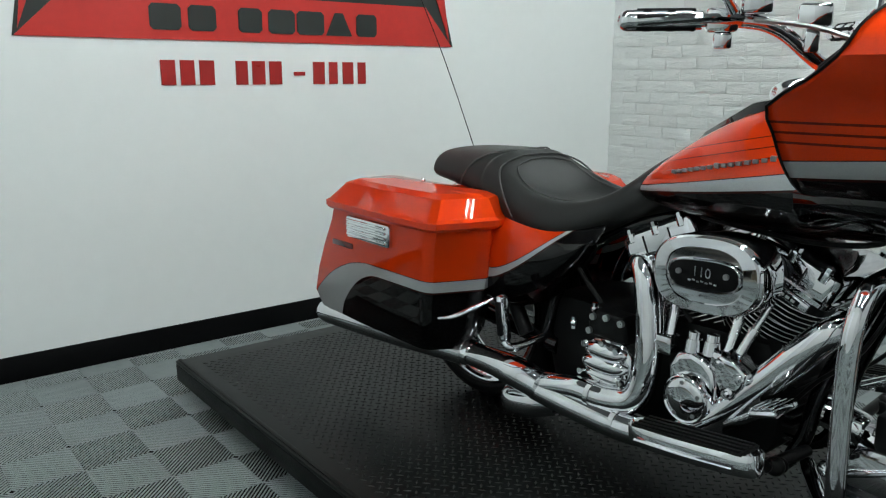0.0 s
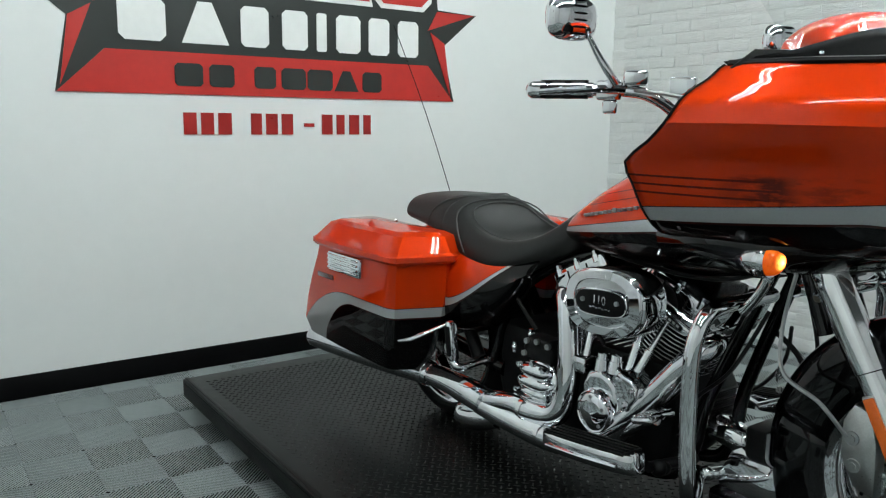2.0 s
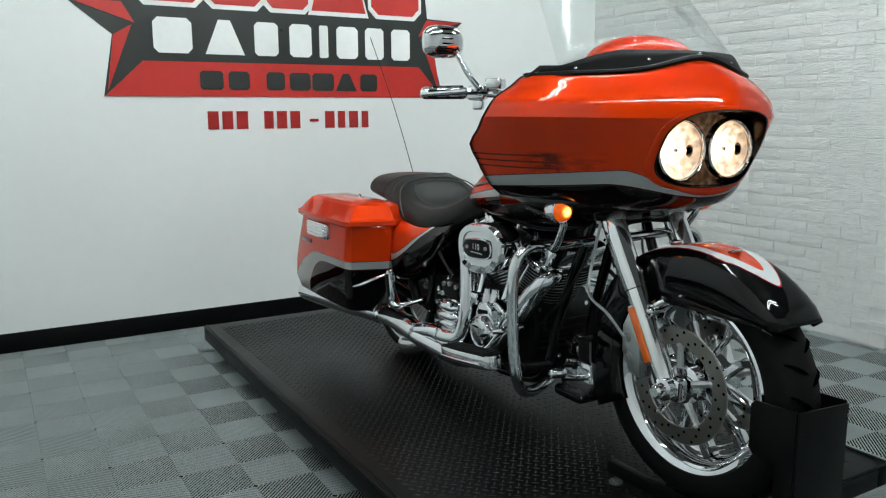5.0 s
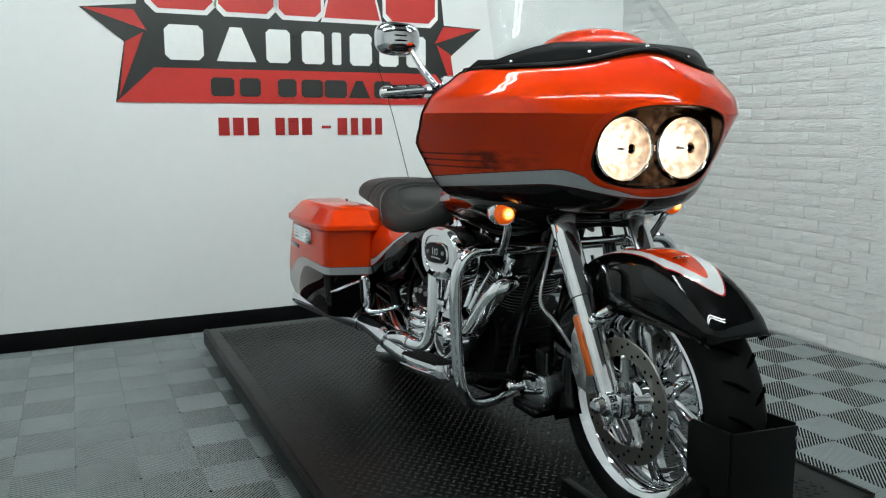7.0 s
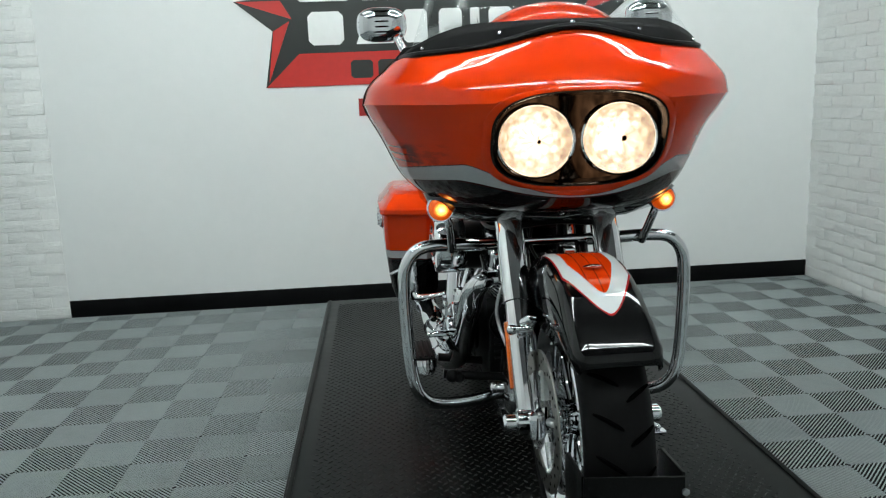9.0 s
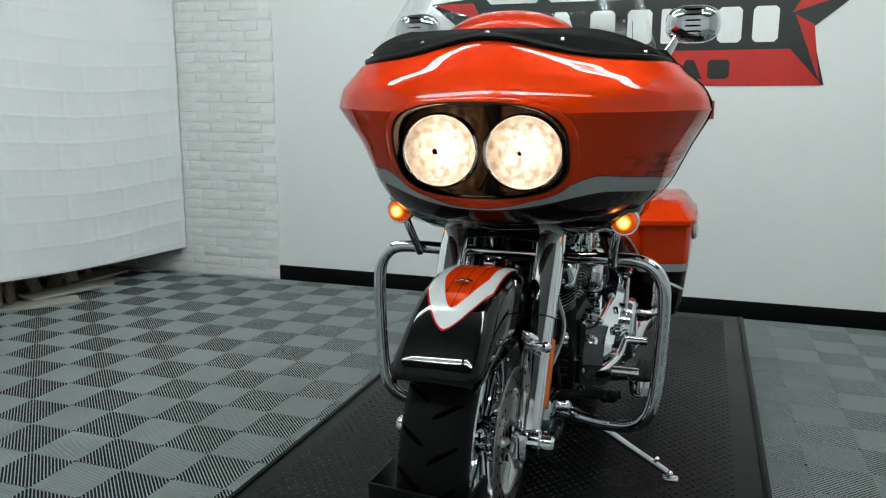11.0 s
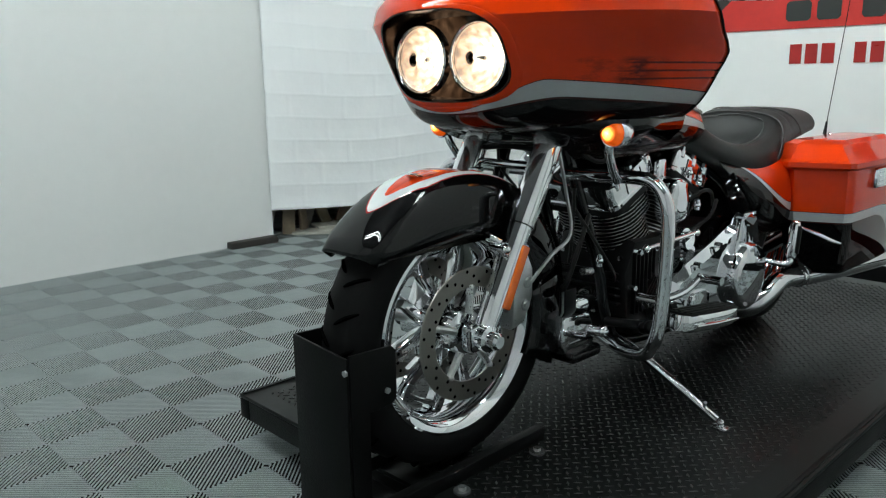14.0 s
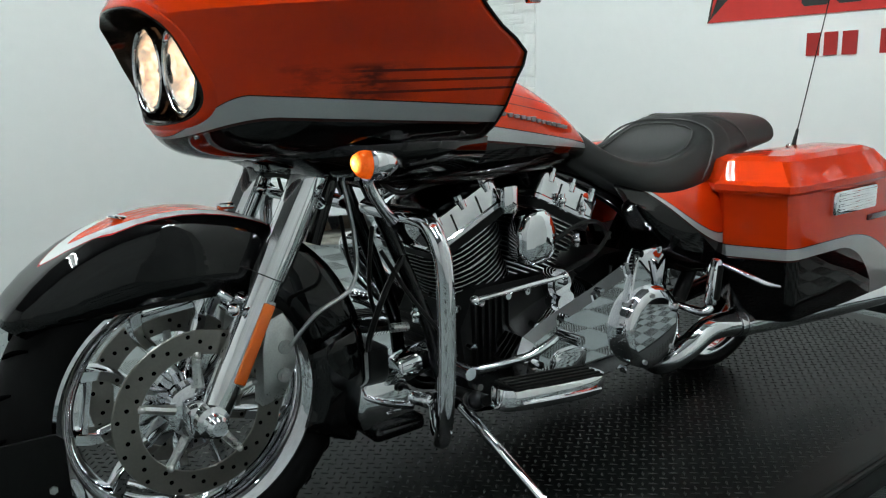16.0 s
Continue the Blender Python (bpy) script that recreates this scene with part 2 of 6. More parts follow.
slab("wall_right", (XR + 0.004, 0.55, -0.02), (XR + 0.2, YW, ZC), M["mortar"], "white painted brick side wall")
slab("wall_left", (XL - 0.2, -1.6, -0.02), (XL, 1.335, ZC), M["wall"], "plain white painted side wall")
slab("wall_left_front", (XL - 0.2, YF, -0.02), (XL, -1.6, ZC), M["unseen_white"], "unseen white side wall added to brighten reflections")
slab("wall_left_header", (XL - 0.2, 1.335, 2.75), (XL, YW - 0.004, ZC), M["wall"], "white painted wall over an opening")
slab("wall_front", (XL - 0.2, YF - 0.2, -0.02), (XF + 0.2, YF, ZC), M["unseen_white"], "unseen pale wall added to brighten the chrome")
slab("wall_far_side", (XF, YF, -0.02), (XF + 0.2, 0.75, ZC), M["unseen_pale"], "unseen pale wall added to brighten the chrome")
slab("wall_return", (XR + 0.2, 0.55, -0.02), (XF, 0.75, ZC), M["unseen_pale"], "unseen pale wall added to brighten the chrome")
slab("wall_recess", (-5.1, 1.0, -0.02), (-4.9, YW + 0.2, ZC), M["wall"], "wall of the recess behind the curtain")
slab("wall_recess_side", (-4.9, 1.0, -0.02), (XL - 0.2, 1.2, ZC), M["wall"], "side wall of the recess")
solo("ceiling", box(B(), (-5.1, YF - 0.2, ZC), (XF + 0.2, YW + 0.2, ZC + 0.15)), M["dark_ceiling"], "dark painted ceiling", "ceiling", "", "structure", smooth=False)
solo("baseboard", box(B(), (-2.345, YW - 0.008, 0.0), (XR, YW, 0.105), 0.003), M["baseboard"], "black vinyl baseboard along the sign wall", "baseboard", "", "structure")
floor = solo("floor", box(B(), (-5.1, YF - 0.2, -0.06), (XF + 0.2, YW + 0.2, -0.010)), M["underlay"], "grey ribbed plastic tile floor in a checker pattern", "floor", "", "structure", smooth=False)

# ceiling lights: open twin tubes
n = NT("lit_tube")
n.set((0.9, 0.95, 1.0), 0.3, Emission_Color=(0.885, 0.985, 0.97, 1), Emission_Strength=68.0)
M["tube"] = n.mat
M["enamel"] = simple("white_enamel", (0.75, 0.76, 0.76), 0.35)


def ceiling_light(x, y, along_y=True, length=2.4):
    t = thing("ceiling_light", (x, y, ZC), "white twin-tube fluorescent light hung on rods, lit", "light", "ceiling lights")
    L, w = (length / 2, 0.055)
    lo, hi = ((x - w, y - L, ZL - 0.06), (x + w, y + L, ZL)) if along_y else ((x - L, y - w, ZL - 0.06), (x + L, y + w, ZL))
    part("housing", box(B(), lo, hi, 0.01), M["enamel"], t)
    for s in (-0.8, 0.8):
        part("hanger_rod", rod(B(), (x + s, y, ZL - 0.01), (x + s, y, ZC), 0.006, n=8), M["enamel"], t)
    for s in (-0.075, 0.075):
        a, b = ((x + s, y - L + 0.03, ZL - 0.085), (x + s, y + L - 0.03, ZL - 0.085)) if along_y else ((x - L + 0.03, y + s, ZL - 0.085), (x + L - 0.03, y + s, ZL - 0.085))
        part("tube", rod(B(), a, b, 0.019, n=10), M["tube"], t, "lit fluorescent tube")


for lx, ly in ((-1.4, 0.45), (1.12, 0.45), (-1.4, -1.6), (1.12, -1.6)):
    ceiling_light(lx, ly, False)

# ---- painted sign on the wall ----
M["sign_red"] = simple("red_sign_paint", (0.48, 0.018, 0.012), 0.35, 0, 0.1, 0.12, 30)
M["sign_dark_red"] = simple("deep_red_sign_paint", (0.34, 0.012, 0.01), 0.35, 0, 0.1, 0.12, 30)
M["sign_black"] = simple("black_sign_paint", (0.012, 0.016, 0.014), 0.35, 0, 0.1, 0.15, 30)
M["sign_white"] = simple("white_sign_paint", (0.80, 0.81, 0.80), 0.4, 0, 0, 0.05, 30)
sign = thing("wall_sign", (-0.05, YW, 1.7), "red, black and white painted logo sign on the wall", "sign")


def flat(name, outline, depth, mat, label=""):
    part(name, prism(B(), [(u * 1.005 + 0.024, v + 0.005) for u, v in outline], YW - depth, YW - depth + 0.004, "y"), M[mat], sign, label, smooth=False)


flat("backing", [(-1.09, 1.318), (-0.91, 1.335), (0.83, 1.335), (0.98, 1.322), (0.90, 1.62), (1.13, 1.81), (0.865, 1.82), (0.80, 2.40), (-0.87, 2.40), (-0.96, 1.84), (-1.24, 1.81), (-1.03, 1.64)], 0.005, "sign_black", "black backing with star points")
flat("band", [(-1.086, 1.319), (0.972, 1.322), (0.80, 1.515), (-0.885, 1.508)], 0.008, "sign_red", "red lower band")
for s, cx in ((1, -1.0), (-1, 0.885)):
    X = (lambda u: u) if s == 1 else (lambda u: -0.115 - u)
    flat("star_point", [(X(-1.225), 1.808), (X(-0.975), 1.81), (X(-0.915), 1.705)], 0.009, "sign_red", "red star facet")
    flat("star_point", [(X(-1.025), 1.64), (X(-0.93), 1.695), (X(-1.07), 1.345)], 0.009, "sign_red", "red star facet")


def block(x0, x1, z0, z1, depth, mat, shape="r", name="letter_block"):
    w, h = x1 - x0, z1 - z0
    c = min(w, h) * 0.14
    if shape == "a":
        o = [(x0, z0), (x0 + w * 0.35, z1), (x0 + w * 0.65, z1), (x1, z0)]
    else:
        o = [(x0 + c, z0), (x1 - c, z0), (x1, z0 + c), (x1, z1 - c), (x1 - c, z1), (x0 + c, z1), (x0, z1 - c), (x0, z0 + c)]
    flat(name, o, depth, mat)


for x0, x1, sh in ((-0.825, -0.62, "r"), (-0.55, -0.33, "a"), (-0.27, -0.13, "r"), (-0.06, 0.075, "r"), (0.125, 0.18, "r"), (0.235, 0.375, "r"), (0.425, 0.55, "r"), (0.605, 0.735, "r")):
    block(x0, x1, 1.553, 1.742, 0.009, "sign_white", sh)
for x0, x1, sh in ((-0.59, -0.46, "r"), (-0.43, -0.31, "r"), (-0.21, -0.10, "r"), (-0.07, 0.06, "r"), (0.07, 0.21, "r"), (0.22, 0.36, "a"), (0.385, 0.50, "r")):
    block(x0, x1, 1.358, 1.462, 0.012, "sign_black", sh)
for x0, x1, sh in ((-0.895, -0.56, "r"), (-0.53, -0.22, "r"), (-0.19, 0.06, "r"), (0.08, 0.43, "a"), (0.47, 0.80, "r")):
    block(x0 - 0.02, x1 + 0.02, 1.80, 2.33, 0.009, "sign_white", sh)
    block(x0, x1, 1.825, 2.30, 0.012, "sign_red", sh)
digits = thing("wall_number", (-0.06, YW, 1.19), "row of red number bars painted below the sign", "sign")
for x0, x1 in ((-0.56, -0.487), (-0.478, -0.405), (-0.395, -0.318), (-0.232, -0.165), (-0.155, -0.082), (-0.072, 0.0), (0.15, 0.222), (0.235, 0.292), (0.31, 0.38), (0.395, 0.45)):
    part("digit_bar", prism(B(), [(x0 + 0.024, 1.141), (x1 + 0.012, 1.141), (x1 + 0.012, 1.243), (x0 + 0.024, 1.243)], YW - 0.006, YW, "y"), M["sign_dark_red"], digits, smooth=False)
part("digit_bar", prism(B(), [(0.074, 1.18), (0.13, 1.18), (0.13, 1.197), (0.074, 1.197)], YW - 0.006, YW, "y"), M["sign_dark_red"], digits, smooth=False)

# ---- lift platform ----
M["deck"] = simple("black_painted_deck", (0.005, 0.0060, 0.0057), 0.33, 0.0, 0.0, 0.35, 25, 0.05, 0.06, 0.11)
M["tread"] = simple("worn_tread_lugs", (0.006, 0.006, 0.0063), 0.22, 0.0, 0.0, 0.4, 60, 0, 0.06, 0.15)
PX0, PX1, PY0, PY1, PZ = -0.757, 0.668, -0.42, 2.29, 0.157
lift = thing("lift_platform", (0, 0.9, 0), "black steel motorcycle lift platform with a tread plate deck", "platform")
deck = part("deck", box(B(), (PX0, PY0, PZ - 0.012), (PX1, PY1, PZ), 0.003), M["deck"], lift, "black tread plate deck")
tread_v, tread_f = [], []
rows_n, cols_n = int((PY1 - PY0 - 0.14) / 0.019), int((PX1 - PX0 - 0.14) / 0.030)
for r in range(rows_n):
    for c in range(cols_n):
        cx, cy = PX0 + 0.075 + c * 0.030 + (0.015 if r % 2 else 0), PY0 + 0.07 + r * 0.019
        a = radians(45 if r % 2 else -45)
        ca, sa, k = math.cos(a), math.sin(a), len(tread_v)
        for u, v, h in ((-0.0125, 0, 0), (0, -0.0036, 0), (0.0125, 0, 0), (0, 0.0036, 0), (-0.0075, 0, 0.0016), (0, -0.0018, 0.0018), (0.0075, 0, 0.0016), (0, 0.0018, 0.0018)):
            tread_v.append((cx + u * ca - v * sa, cy + u * sa + v * ca, PZ - 0.0002 + h))
        tread_f += [(k + i, k + (i + 1) % 4, k + 4 + (i + 1) % 4, k + 4 + i) for i in range(4)] + [(k + 4, k + 5, k + 6, k + 7)]
me = bpy.data.meshes.new("tread")
me.from_pydata(tread_v, [], tread_f)
me.materials.append(M["tread"])
tread = new("tread", me)
tread.parent, tread.matrix_parent_inverse = deck, Matrix.Identity(4)
tagged(tread, kind="stuff")
for lo, hi in (((PX0, PY0, PZ - 0.075), (PX0 + 0.05, PY1, PZ - 0.0125)), ((PX1 - 0.05, PY0, PZ - 0.075), (PX1, PY1, PZ - 0.0125)), ((PX0 + 0.051, PY0, PZ - 0.075), (PX1 - 0.051, PY0 + 0.05, PZ - 0.0125)), ((PX0 + 0.051, PY1 - 0.05, PZ - 0.075), (PX1 - 0.051, PY1, PZ - 0.0125))):
    part("edge_beam", box(B(), lo, hi, 0.004), M["steel_black"], lift)
for x in (PX0 + 0.008, PX1 - 0.022):
    part("edge_trim", box(B(), (x, PY0 + 0.002, PZ), (x + 0.014, PY1 - 0.002, PZ + 0.004), 0.0015), M["steel_black"], lift, "raised edge strip")
for sx in (PX0 + 0.25, PX1 - 0.31):
    part("base_rail", box(B(), (sx, PY0 + 0.3, 0.0), (sx + 0.06, PY1 - 0.2, PZ - 0.0125), 0.004), M["steel_black"], lift)



# ---- motorcycle ----
BX, AY, AZ, TR = -0.018, -0.268, 0.50, 0.335
RY, RZ = 1.37, 0.49
bike = thing("motorcycle", (BX, 0.53, PZ), "orange, silver and black touring motorcycle with chrome engine, lights on", "motorcycle")


def bp(name, bm, mats, parent=None, label="", **k):
    bmesh.ops.translate(bm, verts=bm.verts, vec=(BX, 0, 0))
    return part(name, bm, M[mats] if isinstance(mats, str) else mats, parent or bike, label, **k)


def at(x, y, z, ax=0.0, ay=0.0, az=0.0):
    return pose(x, y, z, ax, ay, az)


# -- wheels
def tyre_profile(R, w, rim):
    return [(rim, -w * 0.40), (rim + 0.02, -w * 0.49), (R - 0.045, -w * 0.5), (R - 0.022, -w * 0.44), (R - 0.008, -w * 0.30), (R, 0.0), (R - 0.008, w * 0.30), (R - 0.022, w * 0.44), (R - 0.045, w * 0.5), (rim + 0.02, w * 0.49), (rim, w * 0.40)]


def wheel(name, y, z, R, w, label, dr=0.0):
    m = at(0, y, z) @ ALONG_X
    hub = bp(name, lathe(B(), [(0.012, -0.075), (0.05, -0.075), (0.056, -0.07), (0.056, -0.045), (0.035, -0.035), (0.035, 0.035), (0.056, 0.045), (0.056, 0.07), (0.05, 0.075), (0.012, 0.075)], m, 32), "chrome", None, label)
    bp("tyre", lathe(B(), tyre_profile(R, w, 0.238 + dr), m, 80), "rubber", hub, "black tyre")
    bp("rim", lathe(B(), [(r + dr, h) for r, h in [(0.246, -w * 0.40), (0.249, -w * 0.47), (0.243, -w * 0.49), (0.232, -w * 0.45), (0.222, -w * 0.40), (0.212, -w * 0.28), (0.204, -w * 0.1), (0.204, w * 0.1), (0.212, w * 0.28), (0.222, w * 0.40), (0.232, w * 0.45), (0.243, w * 0.49), (0.249, w * 0.47), (0.246, w * 0.40)]], m, 80), "chrome", hub, "chrome rim")
    return hub


fw = wheel("front_wheel", AY, AZ, TR, 0.135, "front wheel with chrome spokes")
wheel("rear_wheel", RY, RZ, TR, 0.17, "rear wheel with chrome rim", 0.026)
# V tread grooves of the front tyre: raised strips, the cuts' shade in their colour
M["groove"] = simple("cut_shade_black", (0.0012, 0.0012, 0.0012), 0.9, 0, 0, 0.2, 60, 0, 0.05, 0.0)
bm = B()
for k in range(26):
    a = 2 * math.pi * k / 26
    for s in (-1, 1):
        pts = []
        for j in range(6):
            u = j / 5
            x = s * (0.006 + 0.05 * u)
            rr = TR + 0.0008 - 0.008 * (abs(x) / 0.0405) ** 2 if abs(x) < 0.0405 else TR - 0.0072 - 0.014 * (abs(x) - 0.0405) / 0.019
            ang = a + (0.10 * u if s > 0 else 0.10 * u + 0.09)
            pts.append((x, AY - rr * math.cos(ang), AZ + rr * math.sin(ang)))
        tube(bm, pts, [0.002, 0.0042, 0.0046, 0.0046, 0.004, 0.002], 5, 2)
tagged(bp("tread_groove", bm, "groove", fw, "dark raised strips painted as the shade of V-shaped tread grooves"), kind="stuff")


def blade(bm, pts, w, th, mat=0):
    """A flat spoke through (radius, angle, x) points: w along the turn, th along x."""
    path = smooth_path(pts, 6)
    rings = []
    for i, p in enumerate(path):
        q, o = path[min(i + 1, len(path) - 1)], path[max(i - 1, 0)]
        P = lambda v: Vector((v[2], AY - v[0] * math.cos(v[1]), AZ + v[0] * math.sin(v[1])))
        d = (P(q) - P(o)).normalized()
        side = d.cross(Vector((1, 0, 0))).normalized()
        c, ww = P(p), w * (1.0 - 0.25 * math.sin(math.pi * i / (len(path) - 1)))
        rings.append([c + side * a * ww + Vector((1, 0, 0)) * b * th for a, b in ((-1, -0.5), (-0.6, -1), (0.6, -1), (1, -0.5), (1, 0.5), (0.6, 1), (-0.6, 1), (-1, 0.5))])
    return loft(bm, rings, mat=mat)


for k in range(5):
    a = 2 * math.pi * k / 5 + 0.2
    for q in (-1, 1):
        bp("spoke", blade(B(), [(0.045, a + q * 0.16, 0), (0.085, a + q * 0.24, 0.0), (0.125, a + q * 0.33, 0.0), (0.165, a + q * 0.36, 0.0), (0.208, a + q * 0.28, 0.0)], 0.016, 0.022), "chrome", fw, "broad polished spoke")
    bp("spoke_web", blade(B(), [(0.04, a + 0.628, 0), (0.075, a + 0.628, 0.0), (0.10, a + 0.628, 0.0)], 0.020, 0.014), "chrome", fw)
    bp("rim_loop", blade(B(), [(0.192, a - 0.30, 0), (0.186, a - 0.16, 0.0), (0.184, a, 0.0), (0.186, a + 0.16, 0.0), (0.192, a + 0.30, 0.0)], 0.009, 0.018), "chrome", fw, "arched end of a spoke pair")
for s in (-1, 1):
    m = at(s * 0.087, AY, AZ) @ ALONG_X
    bm = lathe(B(), [(0.114, -0.0025), (0.158, -0.0025), (0.160, 0.0), (0.158, 0.0025), (0.114, 0.0025), (0.112, 0.0), (0.114, -0.0025)], m, 64)
    bp("brake_disc", bm, "disc", fw, "drilled steel brake disc")
    # no holes are cut: near-black studs carry the shade of drilled holes
    bm = B()
    for k in range(42):
        a = 2 * math.pi * k / 42
        r = 0.137 + (-0.013, 0.0, 0.013)[k % 3]
        c = Vector((s * 0.087, AY + r * math.cos(a), AZ + r * math.sin(a)))
        rod(bm, c - Vector((0.0032, 0, 0)), c + Vector((0.0032, 0, 0)), 0.0042, n=8)
    tagged(bp("drill_hole", bm, "groove", fw, "dark studs painted as the shade in drilled holes"), kind="stuff")
    for k in range(5):
        a = 2 * math.pi * k / 5 + 0.3
        bm = B()
        rod(bm, (s * 0.084, AY + 0.05 * math.cos(a), AZ + 0.05 * math.sin(a)), (s * 0.086, AY + 0.117 * math.cos(a), AZ + 0.117 * math.sin(a)), 0.010, 0.008, 8)
        ball(bm, (s * 0.092, AY + 0.112 * math.cos(a), AZ + 0.112 * math.sin(a)), 0.007, 6)
        bp("disc_carrier", bm, "alu", fw, "cast disc carrier arm")
    cal = bp("brake_caliper", prism(B(), [(-0.16, 0.49), (-0.115, 0.50), (-0.085, 0.56), (-0.085, 0.63), (-0.105, 0.67), (-0.14, 0.66), (-0.155, 0.60)], s * 0.075, s * 0.125, "x", 0.008), "alu", None, "grey cast brake caliper")
    for y, z in ((-0.115, 0.545), (-0.108, 0.60)):
        bp("piston_cap", rod(rod(B(), (s * 0.12, y, z), (s * 0.128, y, z), 0.016, 0.014, 20), (s * 0.1275, y, z), (s * 0.131, y, z), 0.008, n=6), "steel", cal)

# -- fork
for s in (-1, 1):
    leg = bp("fork_leg", tube(B(), [(s * 0.118, -0.262, 0.485), (s * 0.118, -0.225, 0.56), (s * 0.118, -0.15, 0.70), (s * 0.118, -0.128, 0.74)], [0.026, 0.030, 0.030, 0.030], 20, 4), "satin_chrome", None, "chrome fork leg")
    bp("fork_cover", tube(B(), [(s * 0.118, -0.127, 0.742), (s * 0.118, -0.10, 0.79), (s * 0.118, -0.045, 0.89), (s * 0.118, 0.012, 0.995)], [0.033, 0.034, 0.034, 0.032], 20, 4), "satin_chrome", leg, "chrome upper fork cover")
    bp("reflector", box(B(), (s * 0.150 - 0.004, -0.011, -0.078), (s * 0.150 + 0.004, 0.011, 0.078), 0.003, m=at(0, -0.178, 0.628, -27.5)), "amber", leg, "amber reflector")
    bp("reflector_back", box(B(), (s * 0.144 - 0.004, -0.014, -0.083), (s * 0.144 + 0.003, 0.014, 0.083), 0.003, m=at(0, -0.178, 0.628, -27.5)), "steel", leg)
    bp("axle_cap", lathe(B(), [(0.0, 0.016), (0.014, 0.016), (0.020, 0.010), (0.020, -0.012), (0.030, -0.016), (0.030, -0.045), (0.0, -0.045)], at(s * 0.165, AY, AZ) @ Matrix.Rotation(radians(90 * s), 4, "Y"), 24), "chrome", leg, "chrome axle cap")
    bp("axle_clamp", box(B(), (s * 0.108 - 0.02, AY - 0.035, AZ - 0.035), (s * 0.108 + 0.02, AY + 0.035, AZ + 0.03), 0.012), "chrome", leg)
    bp("fender_bracket", tube(B(), [(s * 0.095, -0.175, 0.70), (s * 0.10, -0.215, 0.725), (s * 0.118, -0.20, 0.71)], 0.011, 10, 4), "chrome", leg)
    bp("bracket_bolt", ball(rod(B(), (s * 0.10, -0.212, 0.70), (s * 0.145, -0.212, 0.70), 0.009, n=10), (s * 0.146, -0.212, 0.70), 0.013, 6), "chrome", leg)
    bp("inner_fork_tube", tube(B(), [(s * 0.075, -0.01, 0.78), (s * 0.075, 0.06, 0.96)], 0.016, 10, 2), "gloss_black")
    bp("brake_line", tube(B(), [(s * 0.13, -0.10, 0.60), (s * 0.15, -0.05, 0.66), (s * 0.14, 0.04, 0.70), (s * 0.10, 0.07, 0.80), (s * 0.08, 0.05, 0.95)], 0.0045, 6, 6), "steel", None, "braided brake line")
bp("triple_clamp", box(B(), (-0.15, -0.03, 0.955), (0.15, 0.06, 0.985), 0.012), "gloss_black", None, "black fork clamp")
bp("cross_brace", tube(B(), [(-0.11, -0.005, 0.865), (0.11, -0.005, 0.865)], 0.012, 10, 2), "chrome", None, "chrome cross tube between the forks")

# -- front fender
def fender_ring(a, r, w, drop):
    c, s = math.cos(a), math.sin(a)
    out = []
    for k in range(17):
        u = -1 + 2 * k / 16
        rr = r - drop * max(0.0, (abs(u) - 0.45) / 0.55) ** 1.35 - 0.012 * u * u
        out.append((w * math.copysign(1 - (1 - min(1, abs(u) / 0.72)) ** 1.6, u), AY - rr * c, AZ + rr * s))
    return out


n = NT("fender_paint")
p = n.xyz()
d = n.m("MAXIMUM", n.m("ADD", p[1], 0.492), 0.0)
ax = n.m("ABSOLUTE", n.m("SUBTRACT", p[0], BX))
grow = lambda off, top: n.m("MULTIPLY", n.m("POWER", n.m("MINIMUM", n.m("DIVIDE", n.m("MAXIMUM", n.m("SUBTRACT", d, off), 0.0), 0.11), 1.0), 0.62), top)
up = n.m("GREATER_THAN", p[2], 0.70)
inside = lambda hw: n.m("MULTIPLY", n.m("MULTIPLY", n.m("LESS_THAN", ax, hw), n.m("GREATER_THAN", hw, 0.002)), up)
front_only = n.m("LESS_THAN", p[1], -0.10)
pin = n.m("LESS_THAN", n.m("PINGPONG", ax, 0.012), 0.0012)
orange = n.mix(n.m("MULTIPLY", pin, 0.7), ORANGE, (0.05, 0.008, 0.004))
c = n.mix(n.m("MULTIPLY", inside(grow(0.0, 0.071)), front_only), BLACK, (0.35, 0.01, 0.012))
c = n.mix(n.m("MULTIPLY", inside(grow(0.004, 0.068)), front_only), c, tuple(v * 1.5 for v in SILVER))
c = n.mix(n.m("MULTIPLY", inside(grow(0.052, 0.047)), front_only), c, orange)
n.set(c, 0.3, 0.0, 0.8, Coat_Roughness=0.012, Specular_IOR_Level=0.0)
M["fender_paint"] = n.mat
fender_drop = lambda a: max(0.03, 0.364 - 0.215 / math.sin(radians(a)))
rings = [fender_ring(radians(a), 0.376, 0.088 * (0.9 if a < 42 else 1), fender_drop(a)) for a in range(37, 116, 6)] + [fender_ring(radians(a), 0.376, 0.088, 0.128) for a in range(118, 168, 6)]
fender = bp("front_fender", loft(B(), rings, False), "fender_paint", None, "black front fender with an orange and silver tip", angle=60, mods=(("SOLIDIFY", dict(thickness=0.005)),))
rings = [fender_ring(radians(a), 0.374, 0.086, 0.128) for a in range(165, 209, 6)]
bp("mud_flap", loft(B(), rings, False), "gloss_black", fender, "black rear skirt of the fender", angle=60, mods=(("SOLIDIFY", dict(thickness=0.006)),))
bp("fender_badge", ball(B(), (0, -0.352, 0.868), 0.02, 8, scale=(1.0, 1.1, 0.28), m=Matrix.Rotation(radians(-14), 4, "X")), "chrome", fender, "small oval chrome badge")
